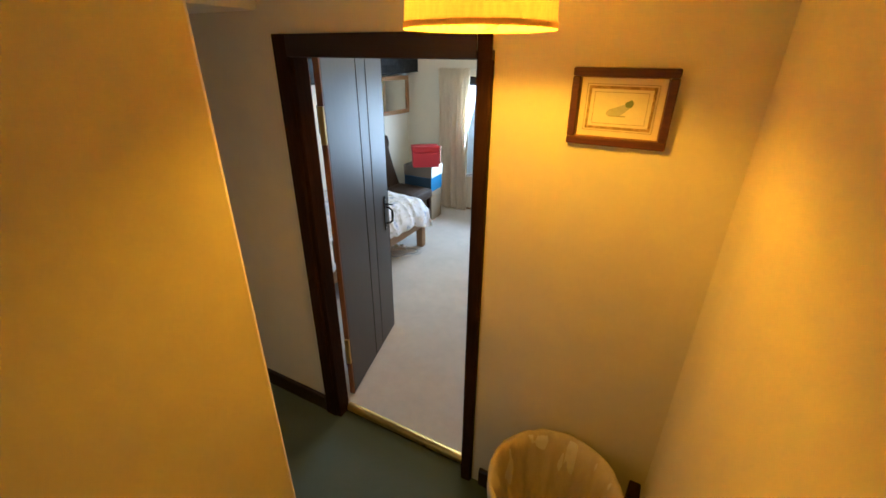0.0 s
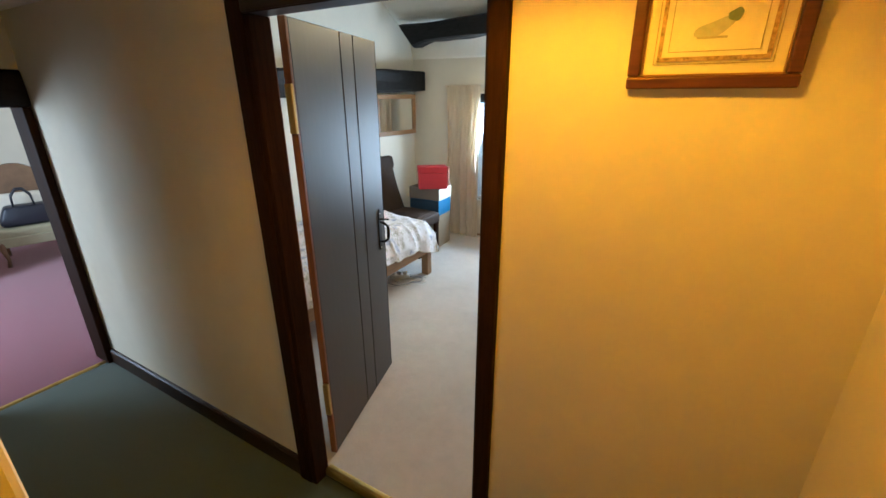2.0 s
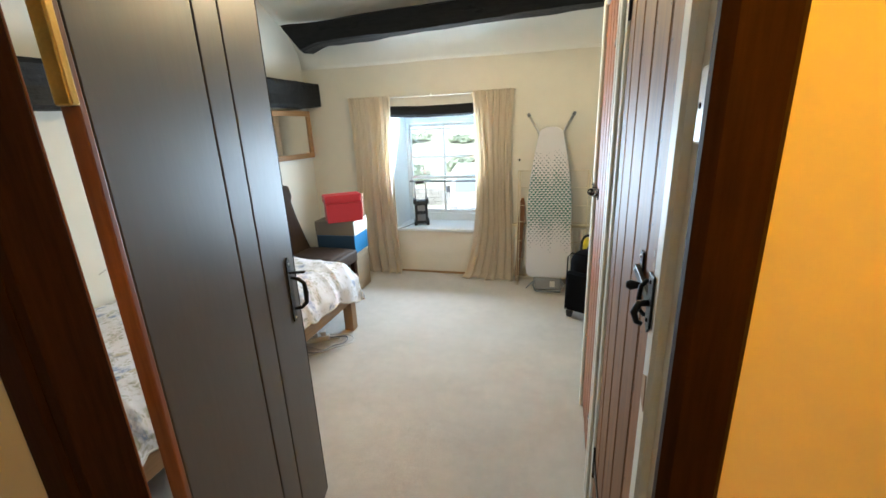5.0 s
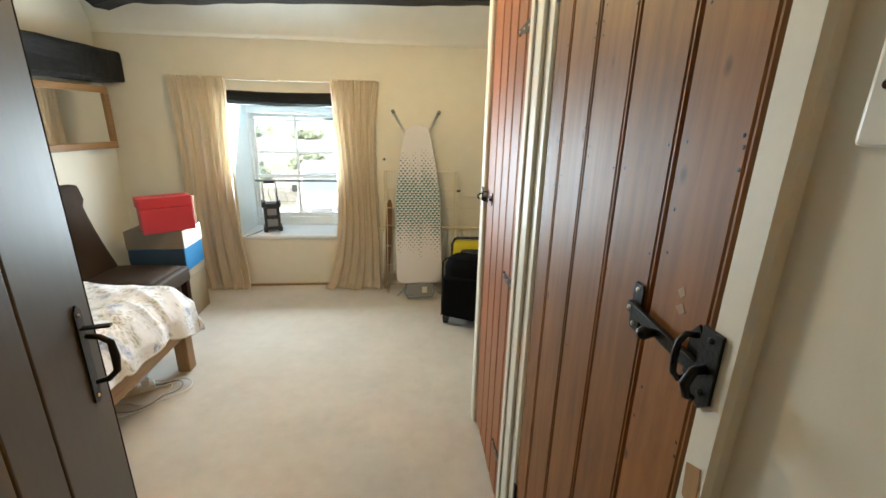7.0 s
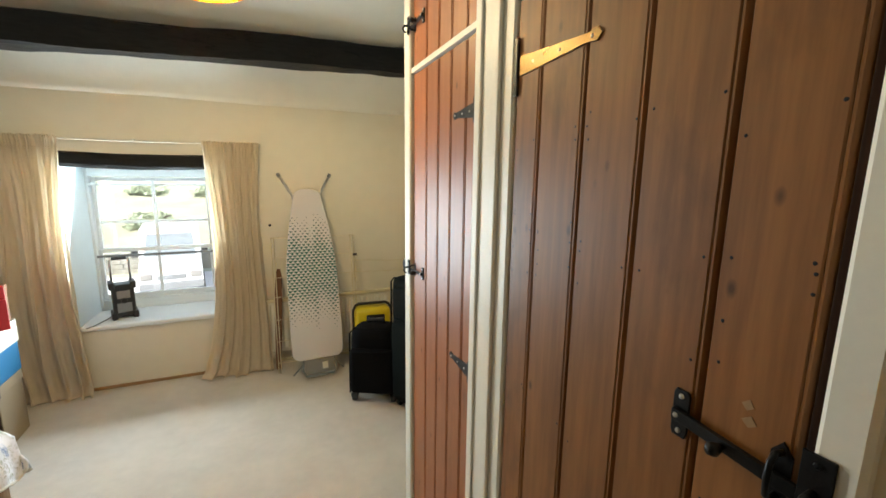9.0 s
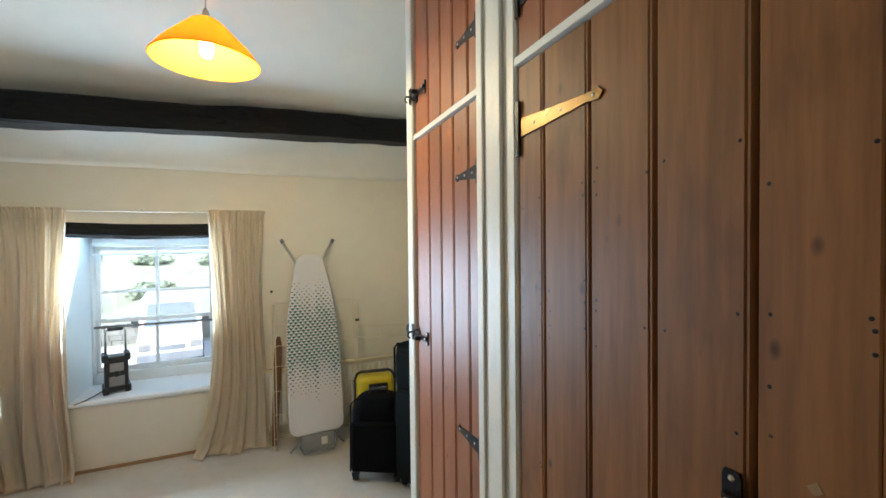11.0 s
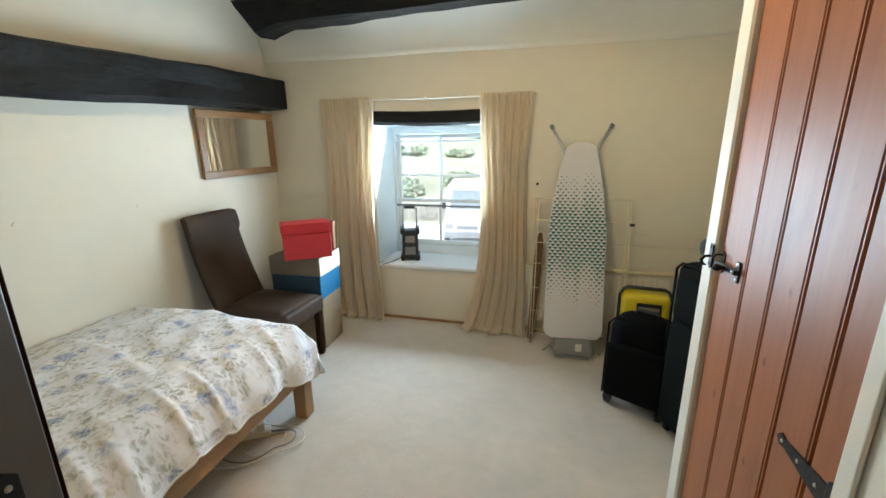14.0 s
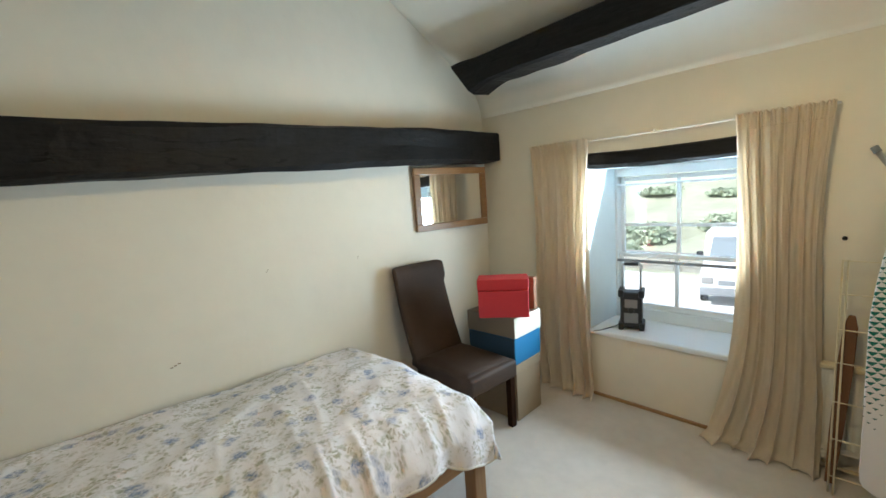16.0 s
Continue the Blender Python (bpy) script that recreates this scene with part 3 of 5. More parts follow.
# beams
tagged(obj("tie_beam", hewn(WEST - 0.02, -2.755, 1.85, 5.455, 1.745, 1.985, 1, 0.022, 60, 1, lambda s: 0.026 * (s - 3.4) + 0.012 * math.sin(s * 1.7)), M_BLACKBEAM_Y), "black painted hand-hewn tie beam along the gable wall", "beam", kind="structure")
purlin = hewn(-2.83, EAST, 4.97, 5.17, 2.37, 2.562, 0, 0.026, 60, 5, lambda s: 0.035 * (s + 1.4) - 0.01)
for v in purlin.verts:
    # the sawn end slants back towards its foot, which hangs a little
    k = min(1.0, max(0.0, (2.50 - v.co.z) / 0.18))
    if v.co.x < -2.8 + 0.20 * k:
        v.co.x = -2.8 + 0.20 * k
    if v.co.x < -2.45 and v.co.z < 2.40:
        v.co.z -= 0.045 * min(1.0, (-2.45 - v.co.x) / 0.15)
tagged(obj("purlin", purlin, M_BLACKBEAM), "black painted hand-hewn purlin under the raked ceiling", "beam", kind="structure")
tagged(obj("upper_purlin", hewn(WEST, EAST, 4.13, 4.20, slope(4.2) - 0.05, slope(4.2) + 0.05, 0, 0.006, 40, 8), M_BLACKBEAM), "thin dark timber high on the raked ceiling", "beam", kind="structure")

# landing, stairs and corridor
setting(obj("wall_stair", block(-0.345, -0.245, -0.9, 0.71, -0.1, 2.42, 0.008), M_LANDING), "plastered wall beside the stairs", "wall")
setting(obj("wall_corridor", block(-3.3, -0.345, 0.59, 0.698, -0.1, 2.42), M_LANDING), "plastered corridor wall", "wall")
setting(obj("wall_stair_back", block(-0.345, EAST, -1.0, -0.9, -0.1, 2.42), M_LANDING), "plain wall behind the stair head", "wall")
for k, (y0, y1, z1) in enumerate(((0.52, 0.76, 0.175), (0.28, 0.52, 0.35), (-0.9, 0.28, 0.52))):
    setting(obj("step_%d" % (k + 1), block(-0.245, EAST, y0, y1, -0.1, z1, 0.012), M_GREEN), "green carpeted stair step", "step")
FX0, FX1, FH = 0.93, 1.63, 1.70
for nm, y0, y1, z0, z1 in (("wall_end_1", 0.683, FX0 - 0.04, 0, 2.19), ("wall_end_2", FX0 - 0.04, LAND, FH + 0.2, 2.19)):
    setting(obj(nm, block(-3.26, -3.10, y0, y1, z0, z1), M_LANDING), "corridor end wall round the far doorway", "wall")
setting(obj("far_lintel", hewn(-3.28, -3.075, 0.70, 1.672, FH, FH + 0.205, 1, 0.010, 16, 4), M_BLACKBEAM_Y), "black timber lintel over the far doorway", "lintel")
for k, y0 in enumerate((FX0 - 0.04, FX1)):
    setting(obj("far_door_jamb_%d" % (k + 1), block(-3.27, -3.085, y0, y0 + 0.042, LF, FH, 0.005), M_DARKWOOD), "dark stained jamb of the far doorway", "door frame")
setting(obj("baseboard_1", prism([(LAND - 0.018, LF), (LAND - 0.018, 0.048), (LAND - 0.010, 0.058), (LAND, 0.061), (LAND, LF)], -3.08, DOOR_X0 - 0.115, axis=0), M_DARKWOOD_X), "dark stained skirting board", "skirting")
setting(obj("baseboard_2", prism([(LAND - 0.018, LF), (LAND - 0.018, 0.048), (LAND - 0.010, 0.058), (LAND, 0.061), (LAND, LF)], DOOR_X1 + 0.10, EAST - 0.002, axis=0), M_DARKWOOD_X), "dark stained skirting board", "skirting")
setting(obj("trim_stair_post", block(0.555, 0.598, 1.53, 1.60, LF, 0.50, 0.006), M_DARKWOOD), "short dark stained post in the landing corner", "post")

# far room shell, with a window in its side wall
for nm, b in (("wall_far_1", (-7.8, -7.6, -0.6, 3.5, -0.1, 2.5)), ("wall_far_2", (-7.6, -3.26, 3.3, 3.5, -0.1, 2.5)), ("wall_far_3", (-7.6, -5.6, -0.6, -0.4, -0.1, 2.5)), ("wall_far_4", (-4.4, -3.26, -0.6, -0.4, -0.1, 2.5)), ("wall_far_5", (-5.6, -4.4, -0.6, -0.4, -0.1, 0.7)), ("wall_far_6", (-5.6, -4.4, -0.6, -0.4, 2.1, 2.5)), ("wall_far_7", (-3.30, -3.27, 1.674, 3.3, -0.1, 2.5)), ("wall_far_8", (-3.30, -3.27, -0.6, 0.60, -0.1, 2.5))):
    setting(obj(nm, block(*b), M_CREAM), "cream wall of the room across the landing", "wall")
# ceiling runs on past the wall as an unseen overhang, added to block the sun
setting(obj("ceiling_far", block(-7.8, -3.26, -2.4, 3.5, 2.5, 2.6), M_CEIL), "plain ceiling of the far room with an unseen added sun-blocking overhang", "ceiling")

# ---- bedroom doorway and door ----
frame_ob = thing("door_1", "dark stained timber door frame round the bedroom doorway", "door frame", kind="structure")
part("jamb", block(DOOR_X0 - 0.029, DOOR_X0, LAND - 0.020, SOUTH + 0.002, LF, DOOR_H, 0.003), M_DARKWOOD, frame_ob)
part("jamb_edge", block(DOOR_X0 - 0.026, DOOR_X0 - 0.002, SOUTH + 0.0025, SOUTH + 0.006, 0.01, DOOR_H, 0.001), M_DOOREDGE, frame_ob, "raw brown edge of the jamb")
part("jamb", prism([(DOOR_X1, LAND - 0.020), (DOOR_X1 + 0.054, LAND - 0.020), (DOOR_X1 + 0.054, SOUTH + 0.002), (DOOR_X1 + 0.042, SOUTH + 0.002), (DOOR_X1 + 0.004, LAND + 0.004)], LF, DOOR_H, axis=2), M_DARKWOOD, frame_ob, "dark stained jamb, bevelled inwards")
part("head", block(DOOR_X0 - 0.029, DOOR_X1 + 0.054, LAND - 0.020, SOUTH + 0.002, DOOR_H + 0.0005, DOOR_H + 0.03, 0.003), M_DARKWOOD_X, frame_ob)
for x0, x1 in ((DOOR_X0 - 0.112, DOOR_X0 - 0.030), (DOOR_X1 + 0.0, DOOR_X1 + 0.054)):
    part("architrave", prism([(x0, LAND - 0.003), (x0, LAND - 0.016), (x0 + 0.008, LAND - 0.026), (x1 - 0.012, LAND - 0.026), (x1, LAND - 0.0205), (x1, LAND - 0.003)] if x0 < -0.5 else [(x0, LAND - 0.0205), (x0 + 0.01, LAND - 0.027), (x1 - 0.006, LAND - 0.027), (x1, LAND - 0.0205)], LF, DOOR_H + 0.088, axis=2), M_DARKWOOD, frame_ob)
part("architrave", block(DOOR_X0 - 0.0295, DOOR_X1 - 0.0005, LAND - 0.026, LAND - 0.0205, DOOR_H + 0.004, DOOR_H + 0.088, 0.002), M_DARKWOOD_X, frame_ob)

HINGE = Vector((-1.058, 1.822, 0))
door = thing("bedroom_door", "dark brown painted boarded door standing open", "door", pose(HINGE.x, HINGE.y, 0.012, 0, 0, 15.0))
# local: y along the leaf from its hinge edge, x its thickness, the face towards the landing at x = 0
DW, DH = 0.775, 2.015
cuts = (0.0, 0.385, 0.515, DW)
for a, b in zip(cuts, cuts[1:]):
    part("plank", block(-0.026, 0, a + 0.0025, b - 0.0025, 0, DH, 0.004), M_DOOR, door)
part("backing", block(-0.034, -0.027, 0.03, DW - 0.004, 0.02, DH - 0.02), M_DOOREDGE, door)
part("latch_edge", block(-0.0265, -0.0005, DW + 0.0005, DW + 0.0035, 0, DH, 0.001), M_DARKWOOD, door, "rough dark brown door edge")
part("hinge_edge", block(-0.030, 0.001, -0.014, 0.0015, 0, DH, 0.003), M_DOOREDGE, door, "rough unpainted brown door edge")
part("free_edge", block(-0.030, -0.002, DW - 0.0015, DW + 0.004, 0, DH, 0.002), M_DARKWOOD, door)
for z in (0.25, 1.0, 1.72):
    part("ledge", block(-0.062, -0.035, 0.03, DW - 0.03, z - 0.07, z + 0.07, 0.006), M_DOOR, door)
for z in (0.35, 1.70):
    part("hinge", block(-0.022, 0.006, -0.032, -0.0145, z - 0.09, z + 0.09, 0.003), M_BRASS, door, "worn brass butt hinge")
hd = part("handle", tube([(0.008, DW - 0.072, 0.925), (0.034, DW - 0.072, 0.930), (0.052, DW - 0.070, 0.948), (0.054, DW - 0.068, 0.985), (0.052, DW - 0.070, 1.025), (0.034, DW - 0.072, 1.042), (0.008, DW - 0.072, 1.047)], [0.006, 0.007, 0.008, 0.0095, 0.008, 0.007, 0.006], 10), M_IRON, door, "black iron pull handle", smooth=True)
part("back_plate", prism([(DW - 0.088, 0.88), (DW - 0.072, 0.87), (DW - 0.056, 0.88), (DW - 0.056, 1.11), (DW - 0.072, 1.125), (DW - 0.088, 1.11)], 0.0005, 0.005, axis=0), M_IRON, hd)
part("thumb_latch", block(0.004, 0.062, DW - 0.081, DW - 0.063, 1.065, 1.071, 0.002), M_IRON, hd)
for z in (0.89, 1.10):
    part("screw", turned([(0.0, 0.003), (0.004, 0.0025), (0.005, 0.0)], 10), M_STEEL, hd, at=pose(0.0052, DW - 0.072, z, 0, 90, 0))

# ---- built-in cupboards along the east side ----
# local: y runs along the front, x goes back into the cupboard, the doors' face at x = 0
CUP = pose(-0.140, 1.95, 0, 0, 0, -1.1)
cup = thing("built_in_cupboard", "built-in cupboard with stained tongue-and-groove doors and cream posts", "cupboard", CUP)


def post(u0, u1, z1, prouder=0.018):
    return prism([(0.05, u0), (-prouder + 0.006, u0), (-prouder, u0 + 0.006), (-prouder, u1 - 0.006), (-prouder + 0.006, u1), (0.05, u1)], 0, z1, axis=2)


TOP = 3.1
part("post", post(-0.034, 0.013, TOP), M_WHITE, cup, "cream gloss painted post")
mid = part("post", post(0.693, 0.889, TOP, 0.010), M_WHITE, cup, "cream gloss painted post with a bead")
part("bead", block(-0.022, -0.0105, 0.745, 0.785, 0, TOP, 0.005, 3), M_WHITE, mid)
part("bead", block(-0.018, -0.0105, 0.850, 0.885, 0, TOP, 0.004, 3), M_WHITE, mid)
part("post", post(1.470, 1.548, TOP), M_WHITE, cup, "cream gloss painted post")
part("end_panel", block(0.051, 0.70, 1.525, 1.548, 0, TOP), M_WHITE, cup, "cream painted end panel")
part("back_panel", block(0.06, 0.066, -0.015, 1.52, 0, TOP), M_DARKWOOD, cup)
for u0, u1 in ((0.0135, 0.6925), (0.8895, 1.4695)):
    part("rail", block(-0.012, 0.05, u0, u1, 2.042, 2.062, 0.002), M_WHITE, cup, "cream painted rail between doors")
    part("rail", block(-0.012, 0.05, u0, u1, 2.74, 2.86, 0.002), M_WHITE, cup, "cream painted rail")
part("header", block(-0.005, 0.05, 0.0135, 1.4695, 2.861, TOP), M_WHITE, cup)


def tee_hinge(parent, u, z, way, mat, long=0.16, tall=0.062):
    """A strap hinge: an upright plate at u and a tapered strap that points way (+1 or -1) along the front."""
    h = part("hinge", block(-0.011, -0.0035, u - 0.008, u + 0.008, z - tall, z + tall, 0.002), M_IRON, parent, "black iron strap hinge")
    part("strap", prism([(u + way * 0.008, z - 0.022), (u + way * long * 0.9, z - 0.008), (u + way * long, z - 0.012), (u + way * (long + 0.012), z), (u + way * long, z + 0.012), (u + way * long * 0.9, z + 0.008), (u + way * 0.008, z + 0.022)], -0.0065, -0.0025, axis=0), mat, h)
    for k in (0.25, 0.6, 0.95):
        part("screw", turned([(0.0, 0.002), (0.003, 0.0015), (0.004, 0.0)], 8), M_STEEL, h, at=pose(-0.0066, u + way * long * k, z, 0, -90, 0))
    return h


def boarded(name, edges, z0, z1, mat, label):
    """A cupboard door of upright boards with V-shaped joints."""
    d = part(name, block(0.014, 0.026, edges[0] + 0.004, edges[-1] - 0.004, z0 + 0.002, z1 - 0.002), M_DARKWOOD, cup, label)
    for a, b in zip(edges, edges[1:]):
        g = 0.0016
        part("plank", prism([(0.013, a + 0.0004), (0.006, a + 0.0004), (-0.001, a + g + 0.0045), (-0.001, a + g + 0.0075), (-0.004 + 0.004, a + g + 0.0085), (-0.0025, a + g + 0.011), (-0.0025, b - g - 0.0045), (0.006, b - 0.0004), (0.013, b - 0.0004)], z0 + 0.003, z1 - 0.003, axis=2), mat, d)
    return d


E1 = (0.028, 0.156, 0.302, 0.446, 0.588, 0.690)
E2 = (0.892, 0.966, 1.080, 1.190, 1.310, 1.467)
low1 = boarded("door", E1, 0.03, 2.039, M_PINE, "stained pine boarded door with knots and nail marks")
part("edge_strip", block(0.001, 0.02, 0.0145, 0.0275, 0.03, 2.039, 0.002), M_DARKWOOD, low1)
up1 = boarded("door", E1, 2.066, 2.737, M_PINE_RED, "red-brown stained boarded upper door")
low2 = boarded("door", E2, 0.03, 2.039, M_PINE_RED, "red-brown stained boarded door")
up2 = boarded("door", E2, 2.066, 2.737, M_PINE_RED, "red-brown stained boarded upper door")
# this strap is iron too, tinted gold for the lamp's reflection
tee_hinge(low1, 0.684, 1.890, -1, M_GOLDLIT_IRON, 0.265, 0.066)
tee_hinge(low1, 0.684, 0.33, -1, M_IRON, 0.27, 0.066)
tee_hinge(up1, 0.684, 2.20, -1, M_IRON, 0.20, 0.045)
for z in (1.825, 1.010, 0.25):
    tee_hinge(low2, 0.898, z, 1, M_IRON, 0.15, 0.036)
tee_hinge(up2, 0.898, 2.246, 1, M_IRON, 0.14, 0.036)
tee_hinge(up2, 0.898, 2.60, 1, M_IRON, 0.14, 0.036)

# nail holes: small punched dots in the boards
random.seed(11)
for k in range(66):
    e = random.randrange(5)
    u = E1[e] + random.choice((0.018, E1[e + 1] - E1[e] - 0.016)) + random.uniform(-0.004, 0.004)
    z = random.choice((1.72, 1.55, 1.50, 1.44, 1.40, 1.12, 0.75, 0.70)) + random.uniform(-0.05, 0.05)
    part("nail_hole", turned([(0.0, 0.0005), (0.0018, 0.0004), (0.0026, 0.0)], 8), M_IRON, low1, at=pose(-0.0026, u, z, 0, -90, 0))


def latch(parent, u, z, way, k, reach, guide):
    """A black iron latch: pivot plate, swinging bar with a knob, guide staple, keeper plate on the post and a hooked catch."""
    lt = part("latch", prism([(u - 0.010 * k, z - 0.038 * k), (u + 0.010 * k, z - 0.038 * k), (u + 0.013 * k, z - 0.030 * k), (u + 0.013 * k, z + 0.030 * k), (u + 0.010 * k, z + 0.038 * k), (u - 0.010 * k, z + 0.038 * k), (u - 0.013 * k, z + 0.030 * k), (u - 0.013 * k, z - 0.030 * k)], -0.0075, -0.0028, axis=0, bevel=0.001), M_IRON, parent, "black iron latch")
    e, g = u + way * reach, u + way * guide
    low = 0.012 * k
    own = prism([(u - way * 0.008, z + 0.009 * k), (u - way * 0.008, z - 0.009 * k), (e, z - low - 0.011 * k), (e, z - low + 0.008 * k)], -0.017, -0.0085, axis=0, bevel=0.0015)
    part("bar", own, M_IRON, lt)
    for dz in (-0.028, 0.0, 0.028):
        part("rivet", turned([(0.0, 0.003), (0.003, 0.0025), (0.0045, 0.0)], 8), M_STEEL, lt, at=pose(-0.0076 if dz else -0.0172, u, z + dz * k, 0, -90, 0))
    part("knob", turned([(0.0, 0.026), (0.006, 0.025), (0.010, 0.018), (0.008, 0.010), (0.005, 0.0)], 14), M_IRON, lt, smooth=True, at=pose(-0.0165, u + way * guide * 0.52, z - low * 0.6, 0, -90, 0))
    gz = z - 0.006 * k
    part("guide_plate", prism([(g - 0.012 * k, gz - 0.026 * k), (g, gz - 0.042 * k), (g + 0.012 * k, gz - 0.026 * k), (g + 0.012 * k, gz + 0.028 * k), (g, gz + 0.044 * k), (g - 0.012 * k, gz + 0.028 * k)], -0.0060, -0.0028, axis=0), M_IRON, lt)
    part("staple", tube([(-0.005, g, gz - 0.028 * k), (-0.020, g, gz - 0.030 * k), (-0.028, g, gz - 0.020 * k), (-0.030, g, gz), (-0.028, g, gz + 0.022 * k), (-0.020, g, gz + 0.032 * k), (-0.005, g, gz + 0.030 * k)], 0.0042 * k, 8), M_IRON, lt, smooth=True)
    p0, p1 = sorted((e - 0.016 * k, e + 0.016 * k))
    part("keeper", prism([(p0, z - 0.034 * k), ((p0 + p1) / 2, z - 0.048 * k), (p1, z - 0.034 * k), (p1, z + 0.052 * k), (p0, z + 0.052 * k)], -0.0225, -0.0185, axis=0, bevel=0.001), M_IRON, lt)
    part("catch", tube([(-0.022, e, z + 0.004 * k), (-0.036, e, z + 0.002 * k), (-0.043, e, z - 0.014 * k), (-0.038, e, z - 0.030 * k), (-0.030, e, z - 0.034 * k)], [0.006 * k, 0.006 * k, 0.0062 * k, 0.005 * k, 0.004 * k], 10), M_IRON, lt, smooth=True)
    for dz in (-0.026, 0.040):
        part("rivet", turned([(0.0, 0.003), (0.003, 0.0025), (0.0045, 0.0)], 8), M_IRON, lt, at=pose(-0.0226, e, z + dz * k, 0, -90, 0))
    return lt


latch(low1, 0.180, 1.280, -1, 1.0, 0.176, 0.134)
latch(low2, 1.345, 1.238, 1, 0.68, 0.138, 0.098)
latch(up2, 1.345, 2.222, 1, 0.68, 0.138, 0.098)
for du, dz, w in ((0.0, 0.0, 0.010), (0.004, 0.022, 0.008)):
    part("chip", prism([(0.088 + du - w, 1.318 + dz), (0.088 + du, 1.311 + dz), (0.088 + du + w, 1.319 + dz), (0.086 + du, 1.328 + dz)], -0.0032, -0.0026, axis=0), M_OAK_Z, low1, "pale chip of bare wood")
part("bare_patch", prism([(-0.026, 1.10), (-0.002, 1.11), (0.002, 1.155), (-0.020, 1.165)], -0.0195, -0.0184, axis=0), M_OAK_Z, cup, "chipped patch of bare wood")
# ---- light switch ----
sw = thing("light_switch", "cream plastic light switch with a rocker, on the short wall", "light switch", pose(-0.1405, 1.835, 1.580, 0, 0, 0))
part("plate", block(-0.010, 0, -0.045, 0.045, -0.045, 0.045, 0.005, 3), M_PLASTIC, sw)
part("rocker", block(-0.016, -0.0095, -0.0045, 0.0045, -0.009, 0.009, 0.002), M_PLASTIC, sw)
for dy in (-0.031, 0.031):
    part("screw", turned([(0.0, 0.0015), (0.0035, 0.001), (0.004, 0.0)], 10), M_DARKWOOD, sw, at=pose(-0.0101, dy, 0, 0, -90, 0))

# ---- window ----
WY = NORTH + 0.42
X0, X1 = WIN_X0 + 0.02, WIN_X1 - 0.02
win = thing("window_1", "white painted sash window with two over one panes", "window", kind="structure")
XM = (X0 + X1) / 2
fr = part("window_frame", block(X0, X0 + 0.020, WY - 0.03, WY + 0.07, SILL, LINTEL - 0.011, 0.004), M_SILL, win)
part("window_frame", block(X1 - 0.020, X1, WY - 0.03, WY + 0.07, SILL, LINTEL - 0.011, 0.004), M_SILL, win)
part("window_frame", block(X0 + 0.0205, X1 - 0.0205, WY - 0.03, WY + 0.07, 1.605, LINTEL - 0.011, 0.004), M_SILL, win)
part("bottom_rail", block(X0 + 0.0205, X1 - 0.0205, WY - 0.03, WY + 0.07, SILL + 0.001, 0.595, 0.004), M_SILL, win)


def sash(y, z0, z1, cross, name):
    s = part(name, block(X0 + 0.021, X0 + 0.046, y, y + 0.03, z0, z1, 0.003), M_SILL, win)
    part("stile", block(X1 - 0.046, X1 - 0.021, y, y + 0.03, z0, z1, 0.003), M_SILL, s)
    part("rail", block(X0 + 0.0465, X1 - 0.0465, y, y + 0.03, z0, z0 + 0.035, 0.003), M_SILL, s)
    part("rail", block(X0 + 0.0465, X1 - 0.0465, y, y + 0.03, z1 - 0.03, z1, 0.003), M_SILL, s)
    part("glazing_bar", block(XM - 0.012, XM + 0.012, y + 0.002, y + 0.028, z0 + 0.0355, z1 - 0.0305, 0.003), M_SILL, s)
    for z in cross:
        for xa, xb in ((X0 + 0.0465, XM - 0.0125), (XM + 0.0125, X1 - 0.0465)):
            part("glazing_bar", block(xa, xb, y + 0.002, y + 0.028, z - 0.011, z + 0.011, 0.003), M_SILL, s)
    levels = [z0 + 0.036, *cross, z1 - 0.031]
    for za, zb in zip(levels, levels[1:]):
        for xa, xb in ((X0 + 0.047, XM - 0.013), (XM + 0.013, X1 - 0.047)):
            pane = part("pane", block(xa, xb, y + 0.013, y + 0.017, za + 0.012, zb - 0.012), M_GLASS, s)
            pane.visible_shadow = False
    return s


sash(WY + 0.034, 0.985, 1.600, (1.235,), "upper_sash")
sash(WY - 0.001, 0.598, 1.020, (), "lower_sash")
part("glazing_channel", block(X0 + 0.0205, X1 - 0.0205, WY - 0.045, WY - 0.031, 1.535, 1.55, 0.003), M_SILL, win, "white secondary glazing rail")
part("glazing_channel", block(X0 + 0.0205, X1 - 0.0205, WY - 0.045, WY - 0.031, 0.955, 0.975, 0.003), M_GREYPL, win, "grey secondary glazing rail")

# under-window trim
setting(obj("trim_floor_strip", block(WIN_X0 + 0.02, WIN_X1 + 0.05, NORTH - 0.016, NORTH - 0.001, 0, 0.022, 0.003), M_OAK), "thin wooden strip at the foot of the wall", "trim")

# ---- curtains ----


